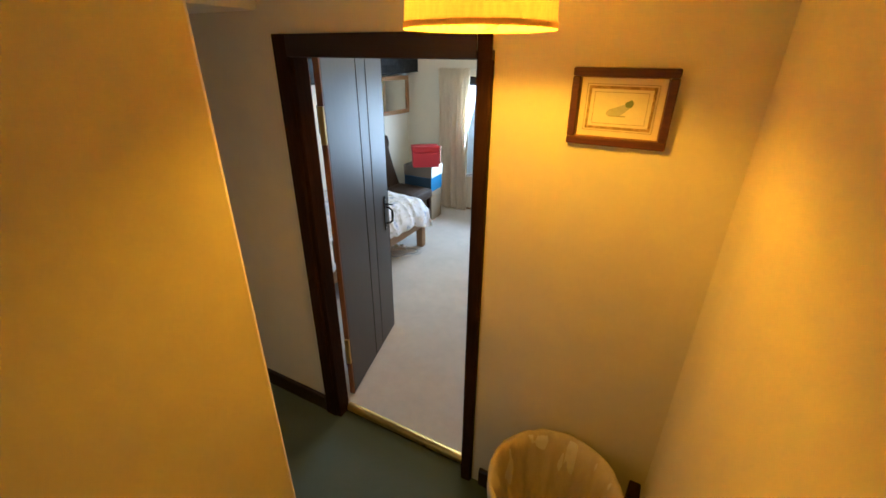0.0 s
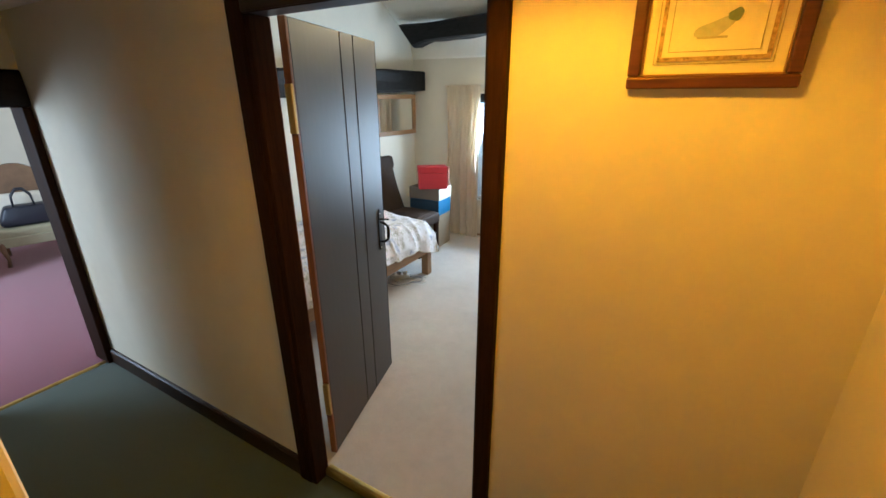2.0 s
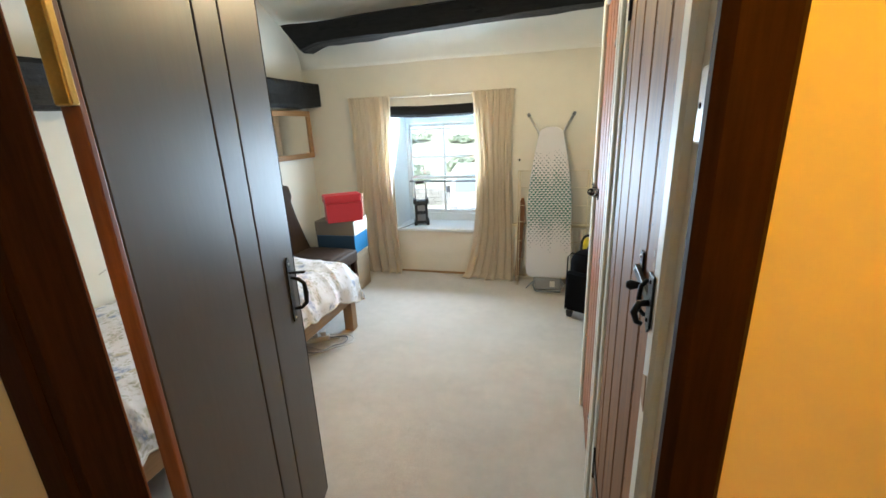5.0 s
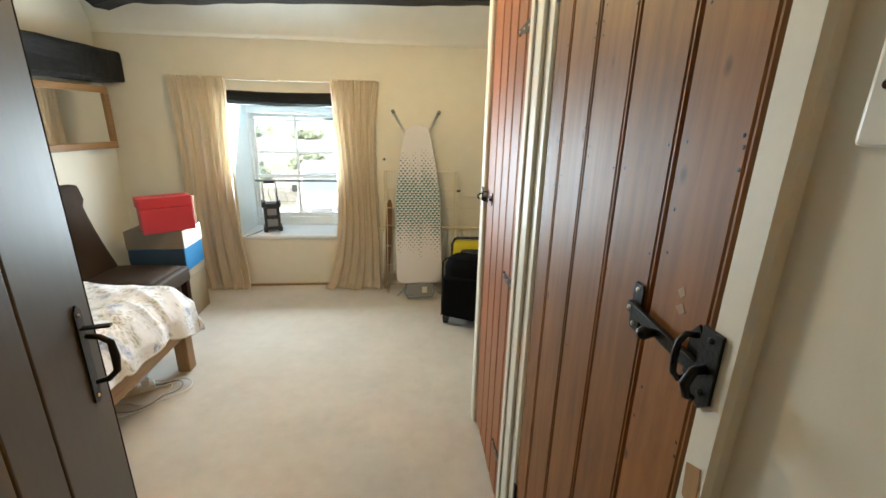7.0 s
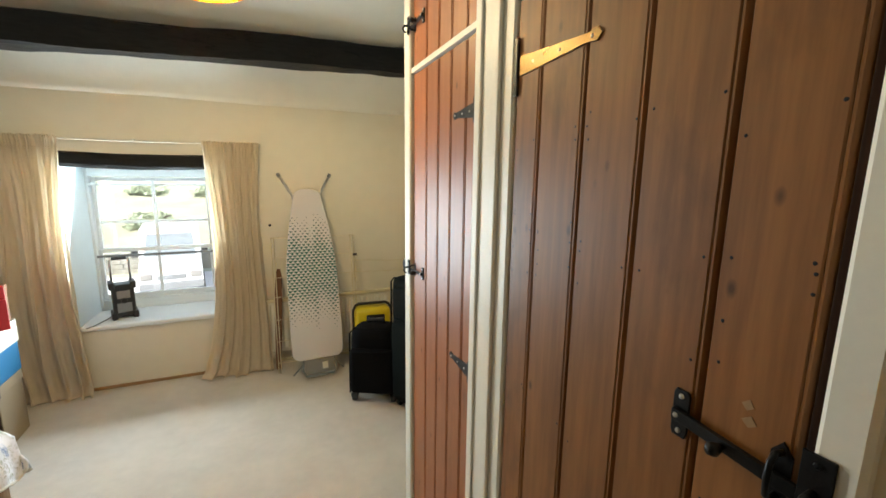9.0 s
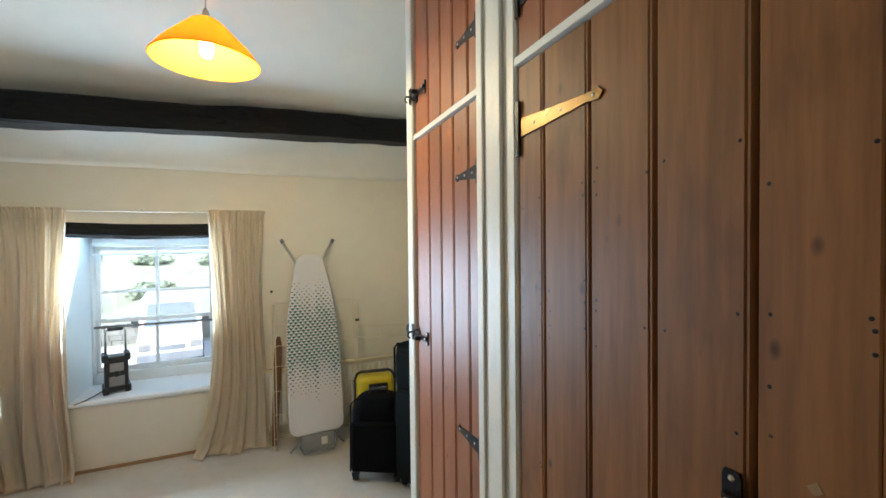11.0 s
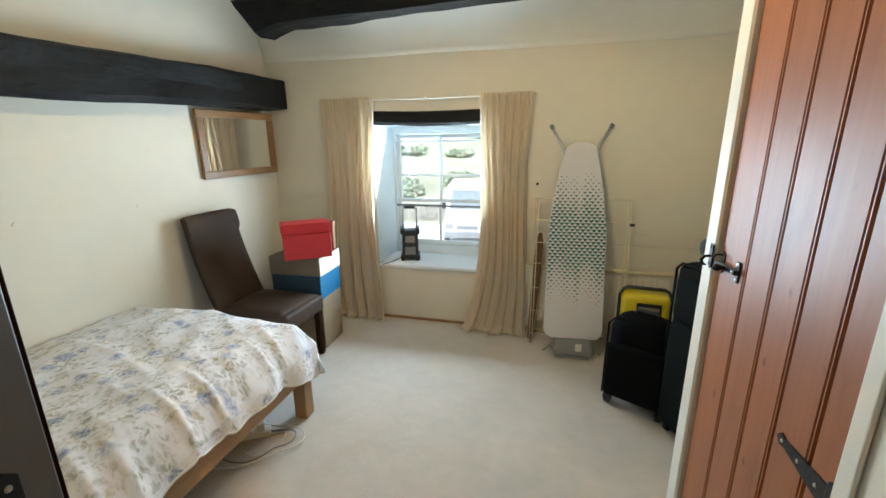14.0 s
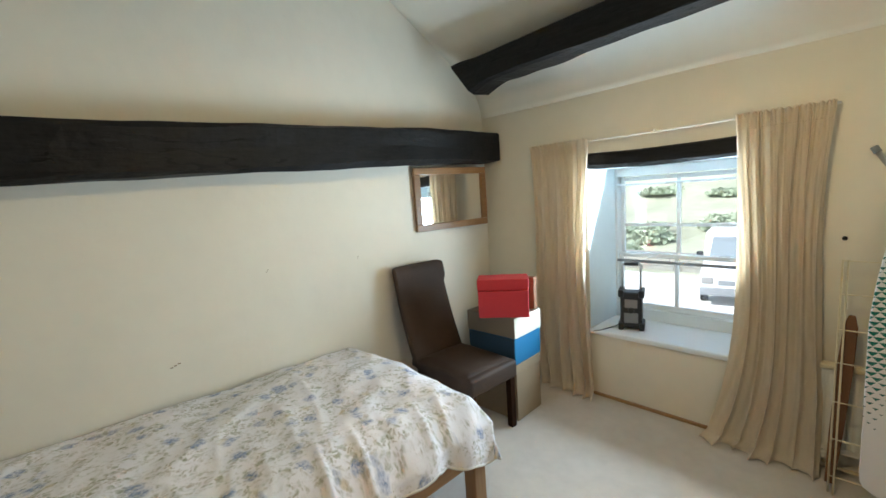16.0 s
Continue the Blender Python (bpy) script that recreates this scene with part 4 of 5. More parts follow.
def curtain(name, x_top, x_low, flare, seed, label):
    """A pleated curtain: gathered header, deep uneven folds that widen to the hem."""
    c = thing(name, label, "curtain", group="window curtains")
    y = NORTH - 0.075
    folds = 5.2

    def fall(u, v):
        z = 1.862 * (1 - v) + 0.012
        k = v ** 8.0
        gather = max(0.0, 1 - v / 0.055)
        uu = u + 0.03 * math.sin(6 * v + seed) * v
        a = x_top[0] + (x_top[1] - x_top[0]) * uu
        b = x_low[0] + (x_low[1] - x_low[0]) * uu
        x = a + (b - a) * k
        mid_x = (x_top[0] + x_top[1]) / 2
        x += (mid_x - x) * 0.13 * math.sin(math.pi * min(1, v * 1.25))
        drift = 0.10 * noise.noise(Vector((u * 2.2, v * 0.9, seed + 2))) + 0.035 * noise.noise(Vector((u * 6, v * 1.6, seed + 5)))
        ph = 2 * math.pi * folds * (u + 0.06 * math.sin(5 * u + seed) + drift)
        grow = 0.55 + 0.9 * abs(noise.noise(Vector((u * 3.1, v * 0.6, seed + 9))))
        depth = (0.013 + 0.021 * min(1, v * 1.5)) * grow
        fine = 0.007 * math.sin(ph * 2.3 + 4 * v + seed) + 0.004 * math.sin(ph * 4.7 + seed * 2 - 3 * v)
        wr = 0.008 * noise.noise(Vector((u * 9, v * 7, seed))) + 0.004 * noise.noise(Vector((u * 22, v * 16, seed)))
        pencil = math.sin(2 * math.pi * 21 * (u + 0.010 * math.sin(11 * u + seed)))
        depth *= 1 - 0.6 * gather
        ruffle = 0.009 * pencil * max(0.0, 1 - v / 0.16) + 0.012 * gather * gather
        z += 0.006 * gather * pencil
        yy = y - ruffle - depth * math.sin(ph) - fine * (1 - 0.4 * v) - wr - flare * k * (0.5 + 0.5 * noise.noise(Vector((u * 3, 0, seed))))
        x += 0.012 * math.cos(ph) * (0.5 + v) + 0.008 * noise.noise(Vector((u * 5, v * 3, seed + 4)))
        if v > 0.955:
            yy -= (v - 0.955) * (0.8 + 0.8 * noise.noise(Vector((u * 5, 1, seed))))
            z = 0.012 + max(0, z - 0.012) * (0.6 + 0.3 * noise.noise(Vector((u * 7, 2, seed))))
        return (x, min(yy, NORTH - 0.015), z)

    thicken(part("drop", sheet(fall, 150, 70), M_CURTAIN, c, smooth=True), 0.003)

    def tape(u, v):
        x, yy, z = fall(0.01 + 0.98 * u, 0.040 + 0.004 * v)
        return (x, yy - 0.003, z)

    thicken(part("heading_tape", sheet(tape, 150, 1), M_CURTAIN, c, "stitched line of the gathered heading", smooth=True), 0.002)
    return c


curtain("curtain", (-2.395, -1.945), (-2.34, -1.925), 0.03, 1.3, "cream linen curtain hanging in folds beside the window")
curtain("curtain", (-1.095, -0.70), (-1.22, -0.665), 0.10, 4.1, "cream linen curtain flaring onto the carpet by the radiator")
rod = thing("curtain_rail", "thin white curtain rail above the window", "curtain rail")
part("rail", tube([(-2.40, NORTH - 0.045, 1.862), (-1.53, NORTH - 0.045, 1.858), (-0.69, NORTH - 0.045, 1.865)], 0.006, 8), M_PLASTIC, rod, smooth=True)
for x in (-2.2, -1.53, -0.9):
    part("bracket", block(x - 0.008, x + 0.008, NORTH - 0.046, NORTH - 0.001, 1.866, 1.876, 0.002), M_PLASTIC, rod)

# ---- radio on the sill ----
radio = thing("work_radio", "black work radio with a tall steel handle on the sill", "radio", pose(-1.748, 5.625, SILL + 0.001, 0, 0, 18) @ Matrix.Diagonal((1.15, 1.15, 1.22, 1)))
part("body", block(-0.062, 0.062, -0.055, 0.055, 0.012, 0.225, 0.012, 3), M_BLACKPL, radio)
for x in (-0.058, 0.058):
    for z in (0.0, 0.195):
        part("corner_guard", block(x - 0.016, x + 0.016, -0.064, 0.064, z, z + 0.045, 0.008, 3), M_BLACKPL, radio)
part("speaker_grille", block(-0.040, 0.040, -0.0595, -0.0555, 0.045, 0.105, 0.003), M_GREYPL, radio)
part("display", block(-0.036, 0.036, -0.0595, -0.0555, 0.135, 0.185, 0.003), M_GREYMETAL, radio)
part("dial", turned([(0.0, 0.012), (0.016, 0.012), (0.018, 0.0)], 18), M_BLACKPL, radio, at=pose(0.0, -0.0556, 0.12, 90, 0, 0))
hn = part("handle", tube([(-0.052, 0, 0.235), (-0.052, 0, 0.375), (-0.045, 0, 0.386), (0.045, 0, 0.386), (0.052, 0, 0.375), (0.052, 0, 0.235)], 0.0065, 10), M_STEEL, radio, "steel carrying handle", smooth=True)
part("grip", tube([(-0.040, 0, 0.386), (0.040, 0, 0.386)], 0.0105, 12), M_BLACKPL, hn, smooth=True)
part("flex", tube([(-0.05, 0.03, 0.02), (-0.10, -0.02, 0.006), (-0.17, -0.12, 0.006), (-0.21, -0.16, 0.008)], 0.0028, 6), M_BLACKPL, radio, smooth=True)

# ---- mirror on the gable wall ----
mir = thing("wall_mirror", "rectangular mirror in a pine frame on the gable wall", "mirror", pose(WEST + 0.012, 4.635, 0, 0, 0, -4.9))
MY0, MY1, MZ0, MZ1, MX = 0.0, 0.732, 1.296, 1.772, 0.0
for y0, y1, z0, z1 in ((MY0, MY1, MZ0, MZ0 + 0.052), (MY0, MY1, MZ1 - 0.052, MZ1), (MY0, MY0 + 0.055, MZ0 + 0.0525, MZ1 - 0.0525), (MY1 - 0.055, MY1, MZ0 + 0.0525, MZ1 - 0.0525)):
    part("frame", block(MX, MX + 0.026, y0, y1, z0, z1, 0.005), M_FRAMEPINE, mir, "pine frame rail")
part("mirror_glass", block(MX + 0.004, MX + 0.012, MY0 + 0.05, MY1 - 0.05, MZ0 + 0.048, MZ1 - 0.048), M_MIRROR, mir, "silvered mirror glass")

# ---- bed ----
BX0, BX1, BY0, BY1 = -2.90, -1.845, 2.10, 4.08
bed = thing("single_bed", "pale oak single bed made up with a floral duvet", "bed", pose(0, 0, 0))
for x in (BX0, BX1 - 0.078):
    for y in (BY0, BY1 - 0.078):
        part("leg", block(x, x + 0.078, y, y + 0.078, 0, 0.385, 0.006), M_OAK_Z, bed, "square oak leg")
for x in (BX0 + 0.012, BX1 - 0.045):
    part("side_rail", block(x, x + 0.030, BY0 + 0.0785, BY1 - 0.0785, 0.235, 0.385, 0.005), M_OAK, bed, "oak side rail")
part("end_rail", block(BX0 + 0.0785, BX1 - 0.0785, BY1 - 0.045, BY1 - 0.015, 0.235, 0.385, 0.005), M_OAK, bed, "oak foot rail")
part("end_rail", block(BX0 + 0.0785, BX1 - 0.0785, BY0 + 0.015, BY0 + 0.045, 0.235, 0.385, 0.005), M_OAK, bed)
part("mattress", block(BX0 + 0.005, BX1 - 0.02, BY0 + 0.01, BY1 - 0.02, 0.387, 0.53, 0.035, 4), M_MATTRESS, bed, "white mattress")
part("headboard", block(BX0 + 0.02, BX1 - 0.02, BY0 - 0.04, BY0 - 0.002, 0.05, 0.98, 0.01), M_OAK, bed, "oak headboard")


def duvet(u, v):
    """u runs from the head to the foot and over the end, v from the wall across and over the side."""
    tail = min(1.0, max(0.0, (u - 0.70) / 0.26))
    tail = tail * tail * (3 - 2 * tail)
    su, sv = u * 2.18, v * (1.165 + 0.14 * tail + 0.010 * math.sin(u * 23))
    flat_u, flat_v = 2.005, 1.105
    rnd = 0.20
    fray = 0.012 * abs(noise.noise(Vector((su * 5.5 + sv * 3, sv * 2.5 - su, 8.0)))) ** 0.6
    wav = -fray + noise.noise(Vector((su * 2.2, sv * 2.2, 5.0))) * 0.020 + noise.noise(Vector((su * 6, sv * 6, 2.0))) * 0.007
    crease = 0.005 * max(0.0, math.sin(su * 5 + sv * 9 + 3 * noise.noise(Vector((su, sv, 1.0))))) ** 6
    pull = 0.0
    if sv > 0.75:
        q = noise.noise(Vector((su * 6.5 + sv * 1.5, sv * 1.2, 7.0)))
        pull = 0.020 * (1 - min(1.0, 3.2 * abs(q))) ** 1.5 * math.exp(-((sv - 1.10) / 0.17) ** 2)
    top = 0.578 + 0.035 * math.exp(-((su - 1.65) / 0.45) ** 2 - ((sv - 0.6) / 0.45) ** 2) + wav + crease + pull + 0.035 * math.exp(-((sv - 0.35) / 0.4) ** 2) + 0.02 * (1 - u)
    x, y, z = BX0 - 0.02 + sv, BY0 + 0.02 + su, top
    over_v, over_u = sv - flat_v, su - flat_u
    fold = 0.020 + 0.012 * math.sin(su * 34 + 3 * math.sin(su * 2.3)) + 0.015 * math.sin(su * 15 + 2.5 * math.sin(su * 3.1)) + 0.016 * noise.noise(Vector((su * 9, 3.0, 1.0)))
    fold_u = 0.012 + 0.020 * math.sin(sv * 14 + 1.0)
    if over_v > -rnd:
        k = over_v + rnd
        drop = max(0.0, k - rnd * 0.7)
        x = BX0 - 0.02 + flat_v - rnd + min(k, rnd) * 0.95 + 0.004 * min(1, drop * 8) + fold * min(1, drop * 6)
        z = top - 0.55 * min(k, rnd) ** 2 / rnd - drop * 0.93
    if over_u > -rnd:
        k = over_u + rnd
        drop = max(0.0, k - rnd * 0.7)
        y = BY0 + 0.02 + flat_u - rnd + min(k, rnd) * 0.95 + fold_u * min(1, drop * 6)
        zz = top - 0.55 * min(k, rnd) ** 2 / rnd - drop * 0.93
        if over_v > -rnd:
            z = min(z, zz) + 0.10 * min(max(0.0, over_v), max(0.0, over_u))
            both = min(max(0.0, over_v), max(0.0, over_u))
            x -= both * 0.04
            y -= both * 0.04
        else:
            z = zz
    hem = 0.05 * math.sin(su * 7.0) * max(0.0, over_v)
    return (x, y, max(0.235, z + hem))


dv = thing("duvet", "white cotton duvet printed with blue and beige flowers", "duvet")
thicken(part("cover", sheet(duvet, 220, 140, uv=lambda u, v: (u * 2.26, v * 1.36)), M_FLORAL, dv, smooth=True), 0.010)
part("side_hem", tube([duvet(k / 160, 1.0) for k in range(161)], 0.008, 8), M_MATTRESS, dv, "stitched white hem", smooth=True)
part("foot_hem", tube([duvet(1.0, k / 100) for k in range(101)], 0.008, 8), M_MATTRESS, dv, "stitched white hem", smooth=True)

# flex and a plug block under the bed
ext = thing("extension_lead", "white extension lead coiled under the bed", "cable", pose(-2.06, 3.80, 0.0, 0, 0, 30))
part("socket_block", block(-0.10, 0.10, -0.028, 0.028, 0.001, 0.040, 0.008, 3), M_PLASTIC, ext)
for k in range(3):
    part("plug", block(-0.085 + k * 0.06, -0.045 + k * 0.06, -0.022, 0.022, 0.0405, 0.078, 0.006, 2), M_PLASTIC, ext)
rnd = random.Random(5)
for k in range(3):
    pts = []
    for i in range(40):
        a = i / 39 * 2 * math.pi * 1.3 + k
        r = 0.09 + 0.05 * k + 0.02 * math.sin(3 * a + k)
        pts.append((0.05 + r * math.cos(a) * 1.3 - 0.02 * k, -0.08 + r * math.sin(a) * 0.8, 0.006 + 0.004 * k + 0.012 * (0.5 + 0.5 * math.sin(5 * a))))
    part("flex", tube(pts, 0.0042, 6), M_RUBBER if k != 1 else M_GREYPL, ext, smooth=True)

# ---- leather chair ----
ch = thing("dining_chair", "brown leather dining chair with a high raked back", "chair", pose(-2.40, 4.545, 0, 0, 0, -2))
# local: x ahead of the chair, y across


def seat_fn(u, v):
    x, y = -0.27 + 0.53 * u, -0.215 + 0.43 * v
    edge = min(u, 1 - u, v, 1 - v)
    z = 0.452 + 0.022 * min(1, edge * 7) ** 0.5 + 0.006 * noise.noise(Vector((x * 6, y * 6, 0.4)))
    if u > 0.88:
        z -= 0.03 * ((u - 0.88) / 0.12) ** 2
    return (x, y, z)


sb = block(-0.27, 0.262, -0.217, 0.217, 0.345, 0.462, 0.022, 4)
part("seat", sb, M_LEATHER, ch, "padded brown leather seat", smooth=True)
part("seat_pad", sheet(lambda u, v: (seat_fn(u, v)[0] * 0.97, seat_fn(u, v)[1] * 0.97, seat_fn(u, v)[2] + 0.004), 24, 24), M_LEATHER, ch, smooth=True)


def back_profile():
    """Outline of the back seen from the side: (x, z), a slow backward curve."""
    front, rear = [], []
    for i in range(15):
        k = i / 14
        x = -0.225 - 0.20 * k - 0.045 * math.sin(k * math.pi * 0.9) * 0.6
        z = 0.40 + 0.66 * k
        t = 0.075 - 0.025 * k
        front.append((x, z))
        rear.append((x - t, z + 0.01))
    return front + [(front[-1][0] - 0.012, 1.075), (rear[-1][0] + 0.012, 1.078)] + rear[::-1]


bk = bmesh.new()
prof = back_profile()
rows = []
for yv, inset in ((-0.217, 0.014), (-0.205, 0.004), (-0.17, 0.0), (0.0, -0.004), (0.17, 0.0), (0.205, 0.004), (0.217, 0.014)):
    cx = sum(p[0] for p in prof) / len(prof)
    row = []
    for (px, pz) in prof:
        n_in = inset
        row.append(bk.verts.new((px + (n_in if px < -0.30 - 0.2 * (pz - 0.4) else -n_in), yv, pz - (0.5 * inset if pz > 1.05 else 0))))
    rows.append(row)
for r, s in zip(rows, rows[1:]):
    for k in range(len(r)):
        bk.faces.new((r[k], r[(k + 1) % len(r)], s[(k + 1) % len(r)], s[k]))
bk.faces.new(rows[0])
bk.faces.new(rows[-1])
part("backrest", bk, M_LEATHER, ch, "padded brown leather backrest", smooth=True)
for sx, sy in ((0.225, -0.18), (0.225, 0.18)):
    part("leg", prism([(sx - 0.022, sy - 0.022), (sx + 0.022, sy - 0.022), (sx + 0.022, sy + 0.022), (sx - 0.022, sy + 0.022)], 0, 0.344, axis=2, bevel=0.004), M_DARKWOOD, ch)
for sy in (-0.18, 0.18):
    lg = bmesh.new()
    bmesh.ops.create_cube(lg, size=1)
    for vv in lg.verts:
        up = vv.co.z > 0
        vv.co = Vector((-0.235 + (0 if up else -0.055) + vv.co.x * 0.042, sy + vv.co.y * 0.042, 0.344 if up else 0.0))
    part("leg", lg, M_DARKWOOD, ch)

# ---- storage boxes ----


def carton(name, label, m, w, d, z0, h, lid, mats, group="stacked storage boxes"):
    """A card box with a lid of its own; origin at the corner nearest the room."""
    b = thing(name, label, "box", m, group)
    part("body", block(-w, 0, 0, d, z0, z0 + h - lid - 0.001, 0.004), mats[0], b)
    l = part("lid", block(-w - 0.004, 0.004, -0.004, d + 0.004, z0 + h - lid, z0 + h, 0.004), mats[1], b)
    return b, l


carton("storage_box", "plain brown card box on the carpet", pose(-2.165, 4.782, 0, 0, 0, 2), 0.37, 0.29, 0.0, 0.40, 0.06, (M_KRAFT, M_KRAFT))
bx, lid = carton("storage_box", "card box with a blue band and a grey-brown lid", pose(-2.160, 4.772, 0, 0, 0, 2), 0.40, 0.31, 0.402, 0.325, 0.14, (M_BLUE, M_KRAFTLID))
part("cream_end", block(0.0045, 0.0065, -0.003, 0.313, 0.588, 0.725, 0.0008), M_CREAMCARD, lid, "cream card end of the lid")
# thin dark sheet that paints the shade on the blue box's front
part("navy_front", block(-0.396, -0.004, -0.0026, -0.0006, 0.404, 0.584, 0.0005), M_BLUE_SHADED, bx, "blue card front with its shade put into a darker colour")
rb, rl = carton("storage_box", "red card box with a loose red lid on the stack", pose(-2.085, 4.845, 0, 0, 0, 36.8), 0.331, 0.19, 0.730, 0.255, 0.075, (M_RED, M_RED))
rl.rotation_euler = (radians(-1.5), 0, radians(1))
carton("storage_box", "small dark brown card box behind the red one", pose(-2.168, 5.022, 0, 0, 0, 8), 0.12, 0.045, 0.730, 0.225, 0.04, (M_TAN, M_TAN))

# ---- ironing board leaning on the window wall ----
ib = thing("ironing_board", "ironing board with a white and green triangle cover, folded and leaning", "ironing board", pose(-0.345, 5.075, 0.02, -11.5, 0, 3.0))
# local: x across, z up along the board, y behind it
outline = []
for i in range(61):
    k = i / 60
    z = 0.125 + 1.405 * k
    if k < 0.05:
        wv = 0.205 * math.sqrt(max(0.0, 1 - (1 - k / 0.05) ** 2)) * 0.25 + 0.205 * 0.75
    elif k < 0.50:
        wv = 0.205 - 0.012 * (k - 0.05)
    else:
        q = (k - 0.50) / 0.50
        wv = 0.20 * (1 - 0.52 * q ** 1.5)
        if q > 0.92:
            wv *= math.sqrt(max(0.0, 1 - ((q - 0.92) / 0.08) ** 2)) * 0.55 + 0.45
    outline.append((wv, z))
ring = [(a, z) for a, z in outline] + [(-a, z) for a, z in outline[::-1]]
part("cover", prism(ring, -0.016, 0.014, axis=1, bevel=0.006), M_COVER, ib, "white cotton cover printed with green triangles", smooth=False)
part("deck", prism([(a * 0.94, z) for a, z in outline[1:-1]] + [(-a * 0.94, z) for a, z in outline[1:-1][::-1]], 0.0145, 0.026, axis=1), M_GREYMETAL, ib)
for sgn in (-1, 1):
    lg = part("leg", tube([(sgn * 0.035, 0.055, 0.25), (sgn * 0.05, 0.055, 0.9), (sgn * 0.105, 0.050, 1.48), (sgn * 0.205, 0.045, 1.655)], 0.011, 10), M_STEEL, ib, "steel tube leg", smooth=True)
    part("foot_cap", tube([(sgn * 0.197, 0.045, 1.640), (sgn * 0.212, 0.045, 1.668)], 0.015, 10), M_GREYPL, lg, smooth=True)
rest = part("iron_rest", tube([(-0.115, 0.0, 0.14), (-0.135, -0.03, 0.05), (-0.11, -0.05, 0.0), (0.11, -0.05, 0.0), (0.135, -0.03, 0.05), (0.115, 0.0, 0.14)], 0.009, 8), M_GREYPL, ib, "grey iron rest", smooth=True)
part("rest_tray", block(-0.118, 0.118, -0.036, -0.028, 0.015, 0.125, 0.003), M_GREYMETAL, rest)
part("rest_label", block(0.02, 0.065, -0.0375, -0.0362, 0.04, 0.095, 0.0005), M_PLASTIC, rest, "small white label")
for sgn in (-1, 1):
    part("rest_foot", tube([(sgn * 0.12, -0.02, 0.10), (sgn * 0.20, 0.03, 0.01)], 0.007, 8), M_GREYPL, rest, smooth=True)

# ---- clothes airer behind it ----
air = thing("clothes_airer", "folded cream wire clothes airer leaning on the wall", "clothes airer", pose(-0.31, 5.215, 0.002, -8.5, 0, 0))
for x in (-0.345, -0.325, 0.30, 0.325):
    part("upright", tube([(x, 0.0 if abs(x) < 0.33 else 0.02, 0.0), (x, 0.0 if abs(x) < 0.33 else 0.02, 1.135)], 0.0042, 8), M_COPPER, air, smooth=True)
for k, z in enumerate((0.09, 0.27, 0.45, 0.64, 0.80, 0.97, 1.13)):
    part("wire", tube([(-0.345, 0.0, z), (0.325, 0.0, z)], 0.0030, 6), M_COPPER, air, smooth=True)
part("clip", block(0.318, 0.352, -0.01, 0.015, 0.945, 0.965, 0.003), M_BLACKPL, air, "dark plastic clip")
part("long_wire", tube([(0.335, 0.0, 0.905), (0.60, 0.004, 0.885), (0.90, 0.012, 0.872)], 0.0028, 6), M_COPPER, air, smooth=True)
part("long_wire", tube([(0.335, 0.012, 0.80), (0.90, 0.018, 0.775)], 0.0028, 6), M_COPPER, air, smooth=True)

# ---- radiator ----
rad = thing("radiator", "cream painted panel radiator under the wall, with its pipe", "radiator")
RX0, RX1, RY = -0.715, 0.55, NORTH - 0.055


def fins(u, v):
    x = RX0 + 0.02 + (RX1 - RX0 - 0.04) * u
    return (x, RY - 0.012 + 0.006 * max(-0.6, math.sin(u * 2 * math.pi * 26)), 0.155 + 0.385 * v)


part("panel", block(RX0, RX1, RY - 0.006, RY + 0.025, 0.12, 0.565, 0.008, 3), M_WHITE, rad)
part("fluted_face", sheet(fins, 260, 2), M_WHITE, rad, smooth=True)
part("top_rail", block(RX0 - 0.002, RX1 + 0.002, RY - 0.022, RY + 0.030, 0.566, 0.592, 0.007, 3), M_COPPER, rad)
part("pipe", tube([(RX0 + 0.03, RY, 0.13), (RX0 + 0.03, RY, 0.055), (RX0 + 0.06, RY, 0.04), (EAST - 0.01, RY, 0.04)], 0.008, 8), M_COPPER, rad, smooth=True)
for x in (RX0 + 0.2, RX1 - 0.2):
    part("bracket", block(x - 0.015, x + 0.015, RY + 0.0305, NORTH - 0.0005, 0.2, 0.5, 0.002), M_WHITE, rad)
part("valve", turned([(0.011, 0.0), (0.016, 0.01), (0.016, 0.035), (0.010, 0.045)], 14, centre=(RX0 + 0.03, RY - 0.02, 0.085), caps=True), M_PLASTIC, rad, smooth=True)

bat = thing("wooden_bat", "brown turned wooden handle standing behind the curtain", "bat", pose(-0.655, 5.315, 0.003, -4, 3, 0))
part("blade", prism([(-0.018, 0.0), (0.018, 0.0), (0.026, 0.25), (0.030, 0.60), (0.026, 0.80), (0.012, 0.86), (-0.012, 0.86), (-0.026, 0.80), (-0.030, 0.60), (-0.026, 0.25)], -0.008, 0.008, axis=1, bevel=0.004), M_TAN, bat)

hook = thing("wall_hook", "small dark screw hook in the window wall", "hook", pose(-0.655, NORTH, 1.218))
part("stem", tube([(0, -0.001, 0), (0, -0.022, 0.0), (0, -0.028, 0.010)], 0.005, 8), M_IRON, hook, smooth=True)
part("base", turned([(0.011, 0.0), (0.010, 0.004), (0.0, 0.005)], 12), M_IRON, hook, at=pose(0, -0.0005, 0, 90, 0, 0))

